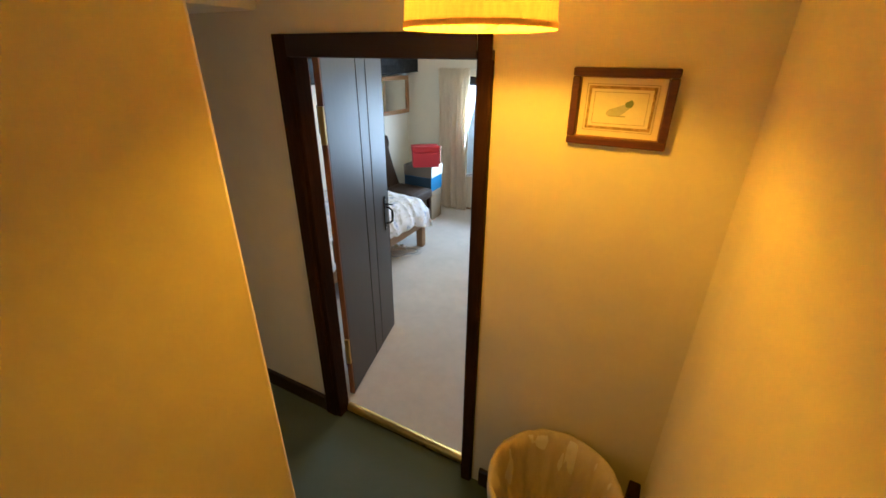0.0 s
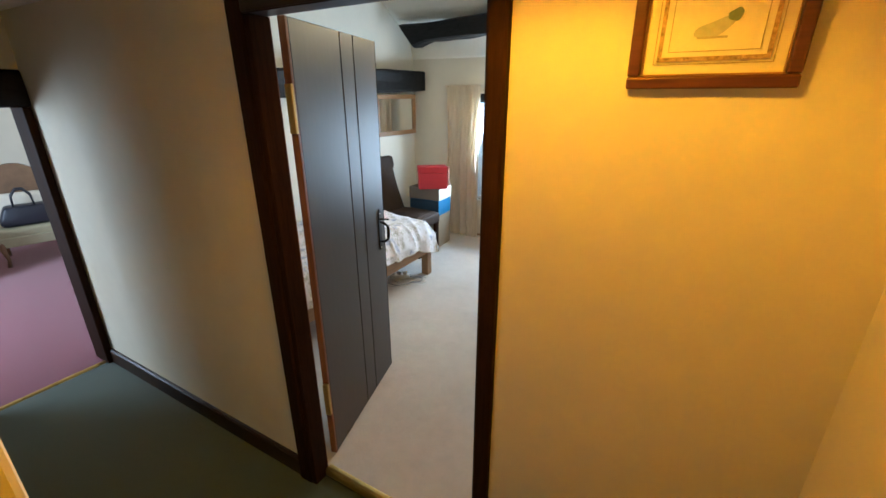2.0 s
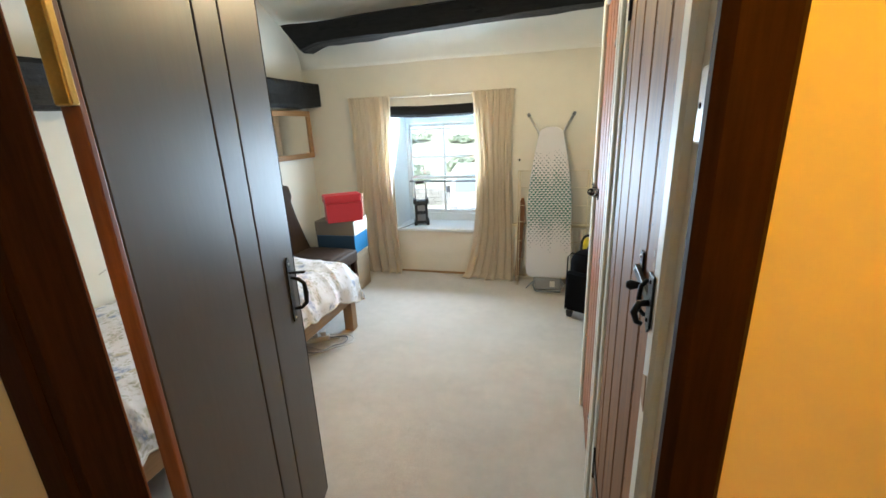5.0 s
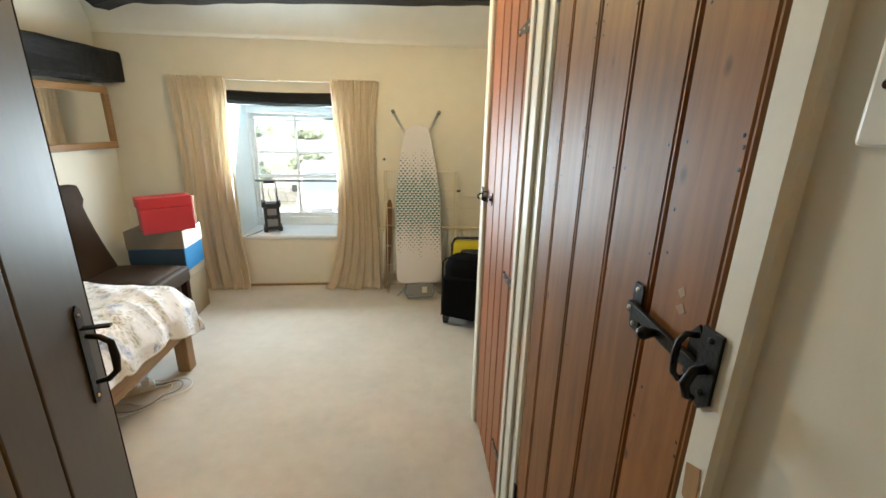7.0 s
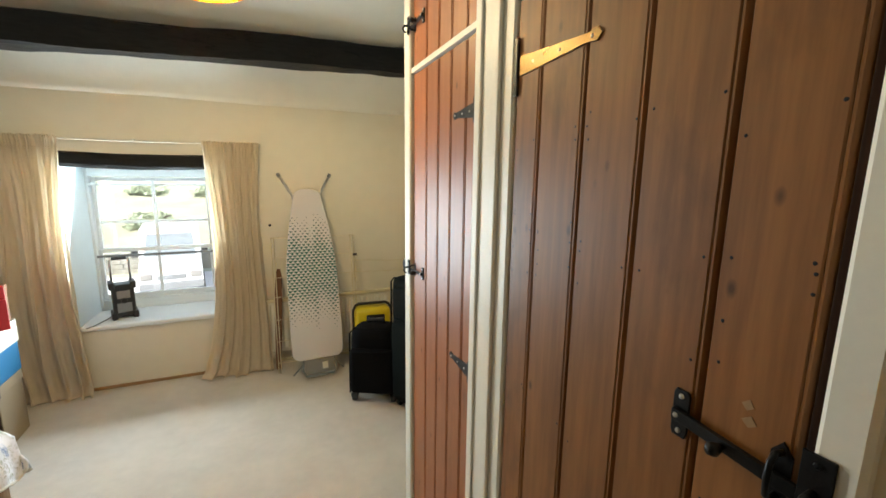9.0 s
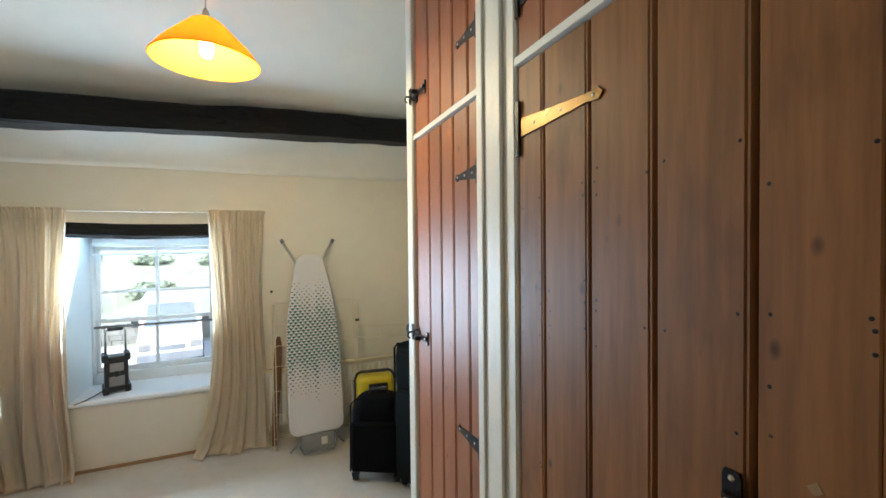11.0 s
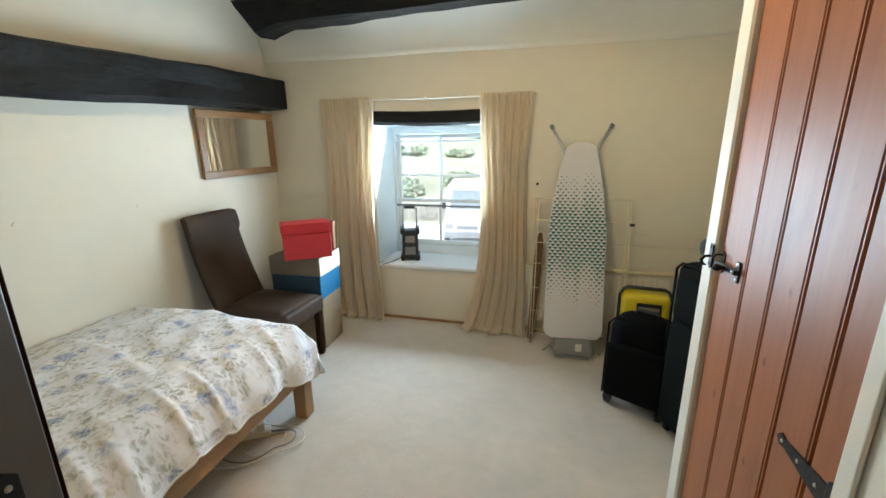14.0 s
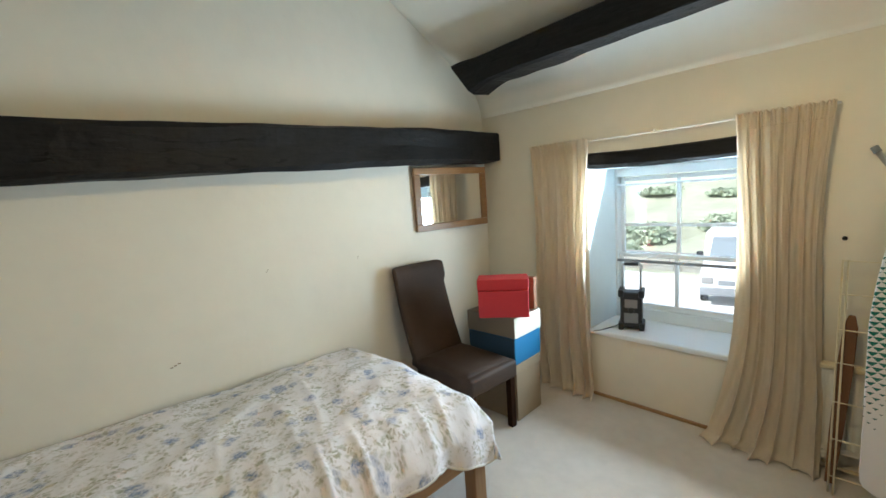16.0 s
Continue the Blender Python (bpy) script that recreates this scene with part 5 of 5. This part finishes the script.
# ---- luggage by the cupboard ----
sc = thing("cabin_suitcase", "black soft cabin suitcase standing on its wheels", "suitcase", pose(0.015, 4.60, 0, 0, 0, -28) @ Matrix.Diagonal((1.1, 1.1, 1.05, 1)), group="luggage")
part("body", block(-0.165, 0.165, -0.115, 0.115, 0.045, 0.545, 0.105, 9), M_NYLON, sc, smooth=True)
pk = part("front_pocket", block(-0.145, 0.145, -0.150, -0.10, 0.08, 0.40, 0.024, 5), M_NYLON, sc, smooth=True)
part("zip", tube([(-0.135, -0.152, 0.385), (0.135, -0.152, 0.385)], 0.003, 6), M_NYLON, pk, smooth=True)
part("piping", tube([(-0.155, -0.112, 0.07), (-0.150, -0.112, 0.50), (-0.12, -0.112, 0.537), (0.12, -0.112, 0.537), (0.150, -0.112, 0.50), (0.155, -0.112, 0.07)], 0.005, 6), M_NYLON, sc, smooth=True)
part("top_handle", tube([(-0.06, 0, 0.543), (-0.05, 0, 0.568), (0.05, 0, 0.568), (0.06, 0, 0.543)], 0.009, 8), M_BLACKPL, sc, smooth=True)
for x in (-0.13, 0.13):
    for y in (-0.085, 0.085):
        part("wheel", tube([(x - 0.014, y, 0.025), (x + 0.014, y, 0.025)], 0.025, 14), M_BLACKPL, sc)
        part("wheel_housing", block(x - 0.022, x + 0.022, y - 0.022, y + 0.022, 0.028, 0.06, 0.006), M_BLACKPL, sc)

tall = thing("large_suitcase", "tall dark green-black soft suitcase by the cupboard end", "suitcase", pose(0.31, 4.25, 0, 0, 0, -62), group="luggage")
part("body", block(-0.26, 0.26, -0.135, 0.135, 0.03, 0.955, 0.05, 5), M_GREENNYLON, tall, smooth=True)
part("front_pocket", block(-0.22, 0.22, -0.175, -0.12, 0.10, 0.66, 0.03, 4), M_GREENNYLON, tall, smooth=True)
part("upper_pocket", block(-0.22, 0.22, -0.165, -0.12, 0.68, 0.90, 0.025, 4), M_GREENNYLON, tall, smooth=True)
part("piping", tube([(-0.25, -0.133, 0.06), (-0.25, -0.133, 0.92), (-0.22, -0.133, 0.953), (0.22, -0.133, 0.953), (0.25, -0.133, 0.92), (0.25, -0.133, 0.06)], 0.007, 6), M_GREENNYLON, tall, smooth=True)
part("side_handle", tube([(-0.262, 0, 0.40), (-0.285, 0, 0.42), (-0.285, 0, 0.54), (-0.262, 0, 0.56)], 0.009, 8), M_BLACKPL, tall, smooth=True)
for x in (-0.21, 0.21):
    for y in (-0.09, 0.09):
        part("wheel", tube([(x - 0.012, y, 0.024), (x + 0.012, y, 0.024)], 0.024, 12), M_BLACKPL, tall)

gb = thing("folded_bag", "folded dark grey felt bag on the tall suitcase", "bag", pose(0.31, 4.25, 0.957, 0, 0, -62), group="luggage")


def felt(u, v):
    a = 2 * math.pi * u
    r = 1 + 0.06 * noise.noise(Vector((math.cos(a) * 2, math.sin(a) * 2, v * 3)))
    k = math.sin(math.pi * min(1, max(0, v))) ** 0.35
    x = 0.20 * r * k * max(-0.92, min(0.92, 1.25 * math.cos(a)))
    y = 0.105 * r * k * max(-0.92, min(0.92, 1.25 * math.sin(a)))
    return (x, y, 0.002 + 0.17 * v + 0.008 * noise.noise(Vector((x * 9, y * 9, 2))) * v)


part("body", sheet(felt, 48, 16), M_GREYFELT, gb, smooth=True)
part("strap", tube([(-0.12, -0.06, 0.166), (-0.10, 0.0, 0.185), (0.05, 0.03, 0.185), (0.13, -0.02, 0.170)], 0.012, 8), M_GREYFELT, gb, smooth=True)

yc = thing("yellow_case", "yellow and black hard plastic case against the radiator", "case", pose(0.105, 5.075, 0, -4, 0, -6) @ Matrix.Diagonal((0.76, 1, 0.96, 1)), group="luggage")
part("shell", block(-0.20, 0.20, -0.09, 0.09, 0.02, 0.56, 0.05, 5), M_YELLOW, yc, smooth=True)
part("dark_panel", block(-0.075, 0.125, -0.096, -0.085, 0.42, 0.50, 0.012, 3), M_BLACKPL, yc)
part("bottom_panel", block(-0.16, 0.16, -0.096, -0.085, 0.08, 0.34, 0.012, 3), M_BLACKPL, yc)
part("frame_tube", tube([(-0.212, -0.02, 0.02), (-0.212, -0.02, 0.53), (-0.185, -0.02, 0.575), (-0.15, -0.02, 0.59), (0.15, -0.02, 0.59), (0.185, -0.02, 0.575), (0.212, -0.02, 0.53), (0.212, -0.02, 0.02)], 0.013, 10), M_BLACKPL, yc, smooth=True)
part("grip", block(-0.06, 0.11, -0.104, -0.0965, 0.452, 0.475, 0.004), M_GREYMETAL, yc)

tn = thing("tan_board", "tan leather-edged case standing behind the tall suitcase", "case", pose(0.37, 4.62, 0, -3, 0, -58), group="luggage")
part("panel", block(-0.20, 0.20, -0.03, 0.03, 0, 0.83, 0.02, 3), M_TAN, tn)

# ---- bedroom pendant lamp ----
LX, LY = -0.91, 3.79
pl = thing("pendant_lamp", "yellow conical pendant shade with a lit bulb on a thin flex", "pendant lamp", pose(LX, LY, 0))
sh = part("shade", turned([(0.205, 2.385), (0.203, 2.391), (0.178, 2.426), (0.132, 2.476), (0.09, 2.518), (0.06, 2.548), (0.046, 2.558), (0.024, 2.562)], 56), M_SHADE2, pl, "translucent yellow cone shade", smooth=True)
thicken(sh, 0.002)
part("rim", tube([(0.206 * math.cos(a * math.pi / 24), 0.206 * math.sin(a * math.pi / 24), 2.385) for a in range(48)], 0.003, 6, closed=True), M_SHADE2, pl, smooth=True)
part("bulb", turned([(0.0, 2.405), (0.017, 2.408), (0.024, 2.42), (0.024, 2.475), (0.015, 2.50)], 20), M_BULB, pl, "lit bulb", smooth=True).visible_shadow = False
part("lamp_holder", turned([(0.016, 2.50), (0.020, 2.505), (0.020, 2.565), (0.012, 2.60), (0.004, 2.61)], 16), M_PLASTIC, pl, smooth=True)
part("flex", tube([(0, 0, 2.61), (0, 0, slope(LY) - 0.012)], 0.0032, 8), M_RUBBER, pl, smooth=True)
part("ceiling_rose", turned([(0.045, 0.0), (0.040, -0.02), (0.012, -0.032), (0.0, -0.033)], 20, centre=(0, 0, slope(LY) + 0.012)), M_PLASTIC, pl, smooth=True)

# ---- landing pendant lamp ----
ll = thing("landing_lamp", "yellow pleated drum pendant shade, lit, at the stair head", "pendant lamp", pose(0.0, 1.2, 0))
R = 0.162
part("shade", turned([(R, 2.078), (R * 0.985, 2.10), (R * 0.955, 2.18), (R * 0.92, 2.27)], 240, wobble=lambda a, i: 0.012 * math.sin(60 * a)), M_SHADE, ll, "translucent yellow pleated shade", smooth=True)
part("lower_band", turned([(R * 1.016, 2.074), (R * 1.020, 2.086)], 96), M_SHADE, ll, smooth=True)
part("upper_band", turned([(R * 0.935, 2.262), (R * 0.935, 2.276)], 96), M_SHADE, ll, smooth=True)
for k in range(3):
    a = k * 2 * math.pi / 3
    part("spoke", tube([(0.014 * math.cos(a), 0.014 * math.sin(a), 2.262), (R * 0.92 * math.cos(a), R * 0.92 * math.sin(a), 2.265)], 0.002, 6), M_STEEL, ll)
part("bulb", turned([(0.0, 2.125), (0.022, 2.132), (0.029, 2.155), (0.026, 2.185), (0.014, 2.215)], 20), M_AMBERBULB, ll, "lit bulb", smooth=True).visible_shadow = False
part("lamp_holder", turned([(0.014, 2.215), (0.02, 2.22), (0.02, 2.262), (0.006, 2.285)], 16), M_PLASTIC, ll, smooth=True)
part("flex", tube([(0, 0, 2.285), (0, 0, 2.418)], 0.0035, 8), M_RUBBER, ll, smooth=True)
part("loose_thread", tube([(0.075, -0.142, 2.076), (0.085, -0.146, 2.066), (0.072, -0.148, 2.064), (0.090, -0.146, 2.070), (0.100, -0.138, 2.076)], 0.0014, 6), M_SHADE, ll)

# ---- framed picture on the landing ----
pc = thing("framed_print", "small print in a cream mount and a mahogany frame", "picture", pose(0.262, LAND - 0.004, 1.885, 3.5, 0, 0))
PW, PH = 0.144, 0.112
for x0, x1, z0, z1 in ((-PW, PW, PH - 0.024, PH), (-PW, PW, -PH, -PH + 0.024), (-PW, -PW + 0.024, -PH + 0.0242, PH - 0.0242), (PW - 0.024, PW, -PH + 0.0242, PH - 0.0242)):
    part("frame", block(x0, x1, -0.026, 0, z0, z1, 0.005, 3), M_MAHOG, pc)
part("mount", block(-PW + 0.02, PW - 0.02, -0.012, -0.006, -PH + 0.02, PH - 0.02), M_PAPER, pc)
part("print", block(-0.092, 0.092, -0.0135, -0.0125, -0.060, 0.060), M_PRINT, pc)
for x0, x1, z0, z1 in ((-0.093, 0.093, 0.054, 0.062), (-0.093, 0.093, -0.062, -0.054), (-0.093, -0.0855, -0.0538, 0.0538), (0.0855, 0.093, -0.0538, 0.0538)):
    part("border", block(x0, x1, -0.0150, -0.0140, z0, z1), M_MARBLED, pc, "marbled brown paper border")
for x0, x1, z0, z1 in ((-0.099, 0.099, 0.0665, 0.0675), (-0.099, 0.099, -0.0675, -0.0665), (-0.099, -0.098, -0.0664, 0.0664), (0.098, 0.099, -0.0664, 0.0664)):
    part("outer_line", block(x0, x1, -0.0138, -0.0126, z0, z1), M_INK, pc)
for x0, x1, z0, z1 in ((-PW + 0.0242, PW - 0.0242, PH - 0.0275, PH - 0.0242), (-PW + 0.0242, PW - 0.0242, -PH + 0.0242, -PH + 0.0275), (-PW + 0.0242, -PW + 0.0275, -PH + 0.0277, PH - 0.0277), (PW - 0.0275, PW - 0.0242, -PH + 0.0277, PH - 0.0277)):
    part("slip", block(x0, x1, -0.018, -0.0122, z0, z1, 0.001), M_FRAMEPINE, pc, "thin gilt slip inside the frame")
for x0, x1, z0, z1 in ((-0.075, 0.075, 0.0445, 0.0455), (-0.075, 0.075, -0.0455, -0.0445), (-0.075, -0.074, -0.0443, 0.0443), (0.074, 0.075, -0.0443, 0.0443)):
    part("inner_line", block(x0, x1, -0.0150, -0.0140, z0, z1), M_INK, pc)


def blot(cx, cz, a, b, tilt):
    own = bmesh.new()
    vs = []
    for k in range(24):
        an = 2 * math.pi * k / 24
        x, z = a * math.cos(an), b * math.sin(an) * (1 + 0.2 * math.sin(3 * an))
        vs.append(own.verts.new((cx + x * math.cos(tilt) - z * math.sin(tilt), -0.0146, cz + x * math.sin(tilt) + z * math.cos(tilt))))
    own.faces.new(vs)
    return own


part("wash", blot(-0.004, -0.006, 0.034, 0.013, 0.35), M_PATCH3, pc)
part("wash", block(-0.030, 0.020, -0.0149, -0.0147, -0.024, -0.020), M_PATCH1, pc)
dk = blot(0.026, 0.014, 0.012, 0.010, 0.5)
for vv in dk.verts:
    vv.co.y = -0.0149
part("wash", dk, M_PATCH2, pc)

# ---- laundry bin on the landing ----
bn = thing("laundry_bin", "round pale bin with a crumpled liner folded over its rim", "bin", pose(0.298, 1.40, LF) @ Matrix.Diagonal((1.15, 1.15, 1.0, 1)))
part("body", turned([(0.0, 0.004), (0.155, 0.004), (0.165, 0.02), (0.205, 0.55), (0.214, 0.585), (0.206, 0.585), (0.198, 0.55), (0.158, 0.03), (0.0, 0.028)], 48), M_PLASTIC, bn, smooth=True)
def liner_fold(a, i):
    """Creases of the loose liner, deepest inside the bin."""
    deep = (0.006, 0.010, 0.012, 0.02, 0.06, 0.14, 0.20, 0.24, 0.26, 0.2, 0.2)[i]
    q = noise.noise(Vector((math.cos(a) * 5, math.sin(a) * 5, i * 0.8)))
    return deep * (1.2 * q + 0.7 * abs(noise.noise(Vector((math.cos(a) * 8, math.sin(a) * 8, i * 0.4)))) + 0.25 * math.sin(9 * a + 3 * q))


part("liner", turned([(0.216, 0.50), (0.219, 0.555), (0.221, 0.590), (0.214, 0.604), (0.202, 0.600), (0.188, 0.55), (0.172, 0.44), (0.150, 0.30), (0.12, 0.22), (0.06, 0.19), (0.0, 0.185)], 128, wobble=liner_fold), M_LINER, bn, "crumpled cream liner", smooth=True)
rg = thing("dark_cloth", "small dark rag inside the bin", "cloth", pose(0.25, 1.42, LF + 0.225))
part("rag", turned([(0.0, 0.05), (0.03, 0.045), (0.055, 0.02), (0.06, 0.0)], 20, wobble=lambda a, i: 0.25 * noise.noise(Vector((math.cos(a) * 2, math.sin(a) * 2, i)))), M_NYLON, rg, smooth=True)

# ---- room across the landing ----
fc = thing("bedroom_chair", "low olive upholstered chair with an arched cane back", "chair", pose(-6.30, 2.30, LF, 0, 0, 75))
# local: the chair faces -y
arch = [(-0.30, 0.40)] + [(-0.30 * math.cos(math.pi * k / 16), 0.72 + 0.36 * math.sin(math.pi * k / 16)) for k in range(17)] + [(0.30, 0.40)]
part("back", prism(arch, 0.22, 0.26, axis=1, bevel=0.008), M_WICKER, fc, "arched brown cane back")
part("seat", block(-0.31, 0.31, -0.27, 0.25, 0.30, 0.42, 0.03, 3), M_OLIVE, fc, smooth=True)
part("front_rail", block(-0.30, 0.30, -0.285, -0.255, 0.22, 0.33, 0.01), M_OLIVE, fc)
for sx in (-0.27, 0.27):
    part("leg", tube([(sx, -0.25, 0.30), (sx * 1.04, -0.285, 0.20), (sx * 0.98, -0.255, 0.08), (sx * 1.03, -0.28, 0.0)], [0.030, 0.026, 0.015, 0.02], 10), M_WICKER, fc, "curved front leg", smooth=True)
    part("leg", tube([(sx, 0.23, 0.31), (sx, 0.26, 0.0)], 0.018, 8), M_WICKER, fc, smooth=True)
pi = thing("pillow", "cream pillow propped on the chair", "pillow", pose(-6.30, 2.30, LF + 0.425, 0, 0, 75))
pb = block(-0.24, 0.24, 0.09, 0.20, 0.0, 0.33, 0.05, 5)
part("cover", pb, M_PILLOW, pi, smooth=True)
hb = thing("handbag", "dark navy leather handbag with two loop handles on the chair", "handbag", pose(-6.30, 2.30, LF + 0.425, 0, 0, 75))
part("body", prism([(-0.22, 0.0), (0.22, 0.0), (0.24, 0.06), (0.19, 0.22), (-0.17, 0.22), (-0.24, 0.06)], -0.20, 0.02, axis=1, bevel=0.03), M_NAVY, hb, smooth=True)
for y in (-0.15, -0.03):
    part("loop_handle", tube([(-0.09, y, 0.20), (-0.08, y, 0.33), (-0.03, y, 0.40), (0.03, y, 0.40), (0.08, y, 0.33), (0.09, y, 0.20)], 0.010, 8), M_NAVY, hb, smooth=True)
cb = thing("blanket_chest", "orange pine chest on turned feet", "chest", pose(-6.0, 1.62, LF, 0, 0, -4))
part("body", block(-0.25, 0.25, -0.35, 0.12, 0.07, 0.55, 0.012), M_ORANGEWOOD, cb)
part("lid", block(-0.27, 0.27, -0.37, 0.14, 0.551, 0.58, 0.008), M_ORANGEWOOD, cb)
for sx in (-0.2, 0.2):
    for sy in (-0.3, 0.07):
        part("foot", turned([(0.025, 0.0), (0.038, 0.02), (0.03, 0.05), (0.035, 0.069)], 14, centre=(sx, sy, 0), caps=True), M_ORANGEWOOD, cb, smooth=True)

# ---- outside ----
GZ = -2.7


def land(u, v):
    x = -80 + 160 * u
    y = 5.9 + 130 * v * v + 2 * v
    rise = max(0.0, y - 24)
    z = GZ + 0.34 * rise * (1 - math.exp(-rise / 14)) + 1.2 * noise.noise(Vector((x * 0.05, y * 0.05, 0.3))) * min(1, rise / 8)
    return (x, y, z)


setting(thicken(obj("ground", sheet(land, 80, 80), M_GRASS, smooth=True), 0.05), "grassy hillside rising behind the yard", "ground")
setting(obj("ground_base", block(-300, 300, -300, 400, GZ - 0.6, GZ - 0.4), M_GRASS), "open ground to the horizon", "ground")
setting(obj("yard", block(-14, 12, 6.05, 22.5, GZ - 0.02, GZ + 0.045), M_GRAVEL), "pale gravel yard in front of the house", "yard")

stone_wall = thing("field_wall", "dry stone wall along the yard", "wall", pose(0, 23.3, GZ))
rs = random.Random(3)
part("core", block(-16, 13, 0.05, 0.4, 0, 0.85), M_STONE, stone_wall)
sb_ = bmesh.new()
for row in range(4):
    x = -16 + 0.2 * (row % 2)
    while x < 13:
        w_ = rs.uniform(0.3, 0.6)
        block(x, x + w_ - 0.03, rs.uniform(-0.03, 0.02), 0.42, 0.02 + row * 0.22, 0.22 + row * 0.22, bm=sb_)
        x += w_
part("stones", sb_, M_STONE, stone_wall)
tagged(stone_wall.children[-1], kind="stuff")


def bush(name, x, y, z, r, h, seed, trunk):
    """A tapered trunk with limbs and a crown of many small leaf clumps."""
    t = thing(name, "bushy green tree on the hillside" if trunk else "dense green shrub beyond the yard", "tree" if trunk else "shrub", pose(x, y, z))
    rr = random.Random(seed)
    tb = tube([(0, 0, -0.2), (0.05, 0.02, h * 0.3), (-0.04, 0.05, h * 0.6)], [0.16 * r, 0.11 * r, 0.05 * r], 8)
    for k in range(6):
        a = k * 1.05 + rr.random()
        tube([(0, 0, h * (0.22 + 0.06 * k)), (0.35 * r * math.cos(a), 0.35 * r * math.sin(a), h * (0.45 + 0.05 * k)), (0.7 * r * math.cos(a), 0.7 * r * math.sin(a), h * (0.6 + 0.05 * k))], [0.06 * r, 0.04 * r, 0.015 * r], 6, bm=tb)
    part("trunk", tb, M_BARK, t)
    verts, faces = [], []
    for k in range(1500):
        a, b = rr.uniform(0, 2 * math.pi), rr.uniform(-0.55, 1)
        rad_ = (rr.random() ** 0.4) * (0.75 + 0.5 * noise.noise(Vector((math.cos(a) * 1.7, math.sin(a) * 1.7, b * 2 + seed))))
        c = Vector((r * rad_ * math.cos(a) * math.sqrt(1 - b * b * 0.8), r * rad_ * math.sin(a) * math.sqrt(1 - b * b * 0.8), h * 0.62 + h * 0.42 * b * rad_))
        s = rr.uniform(0.07, 0.15) * r * 0.8
        d1 = Vector((rr.gauss(0, 1), rr.gauss(0, 1), rr.gauss(0, 1))).normalized()
        d2 = d1.orthogonal().normalized()
        n0 = len(verts)
        verts += [c + d1 * s, c + d2 * s * 0.6, c - d1 * s, c - d2 * s * 0.6]
        faces.append((n0, n0 + 1, n0 + 2, n0 + 3))
    me = bpy.data.meshes.new("crown")
    me.from_pydata(verts, [], faces)
    me.materials.append(M_LEAF)
    crown = new("crown", me)
    crown.parent = t
    return t


rb_ = random.Random(9)
for k in range(36):
    bx_ = -22 + 1.0 * k + rb_.uniform(-1, 1)
    by_ = rb_.uniform(26, 56)
    rise_ = max(0.0, by_ - 24)
    bush("shrub", bx_, by_, GZ + 0.34 * rise_ * (1 - math.exp(-rise_ / 14)) - 0.5, rb_.uniform(0.9, 2.0), rb_.uniform(0.9, 1.7), 20 + k, False)

van = thing("white_van", "white van parked facing the house in the yard", "van", pose(-3.95, 20.2, GZ + 0.045, 0, 0, 8) @ Matrix.Diagonal((1, 0.95, 1.12, 1)))
# local: the van's nose points to -y
side = [(-2.3, 0.35), (-2.3, 0.80), (-2.15, 1.05), (-1.45, 1.20), (-0.85, 1.95), (-0.5, 2.08), (2.2, 2.12), (2.35, 1.95), (2.35, 0.35)]
part("body", prism(side, -0.93, 0.93, axis=0, bevel=0.06), M_VAN, van, smooth=False)
part("windscreen", prism([(-0.78, 0.0), (0.78, 0.0), (0.70, 0.86), (-0.70, 0.86)], -0.02, 0.015, axis=1), M_VANGLASS, van, at=pose(0, -1.40, 1.24, -39, 0, 0))
part("grille", block(-0.42, 0.42, -2.335, -2.29, 0.66, 0.80, 0.01), M_GREYPL, van)
part("bumper", block(-0.92, 0.92, -2.40, -2.25, 0.35, 0.58, 0.03), M_GREYPL, van)
for sx in (-0.72, 0.72):
    part("headlight", block(sx - 0.17, sx + 0.17, -2.345, -2.26, 0.68, 0.88, 0.03), M_GREYMETAL, van)
    part("mirror", block(sx * 1.47 - 0.10, sx * 1.47 + 0.10, -1.25, -1.13, 1.25, 1.5, 0.03), M_BLACKPL, van)
    for y in (-1.45, 1.45):
        wh = part("wheel", tube([(sx * 1.22 - 0.1, y, 0.33), (sx * 1.22 + 0.1, y, 0.33)], 0.33, 24), M_TYRE, van)
        part("rim", tube([(sx * 1.22 - 0.105, y, 0.33), (sx * 1.22 + 0.105, y, 0.33)], 0.19, 18), M_STEEL, wh)

# chips and scuffs in the gable wall's paint
for y_, z_, w_ in ((3.02, 0.795, 0.05), (3.52, 1.19, 0.014), (4.12, 1.18, 0.010)):
    own = bmesh.new()
    for q_ in range(3):
        block(0, 0.0015, -w_ / 2 + q_ * w_ / 3, -w_ / 2 + (q_ + 0.8) * w_ / 3, q_ * 0.006, q_ * 0.006 + 0.005, bm=own)
    tagged(obj("paint_chip", own, M_KRAFT, at=pose(WEST + 0.009, y_, z_)), "small brown chip in the cream wall paint", "paint chip", kind="structure")
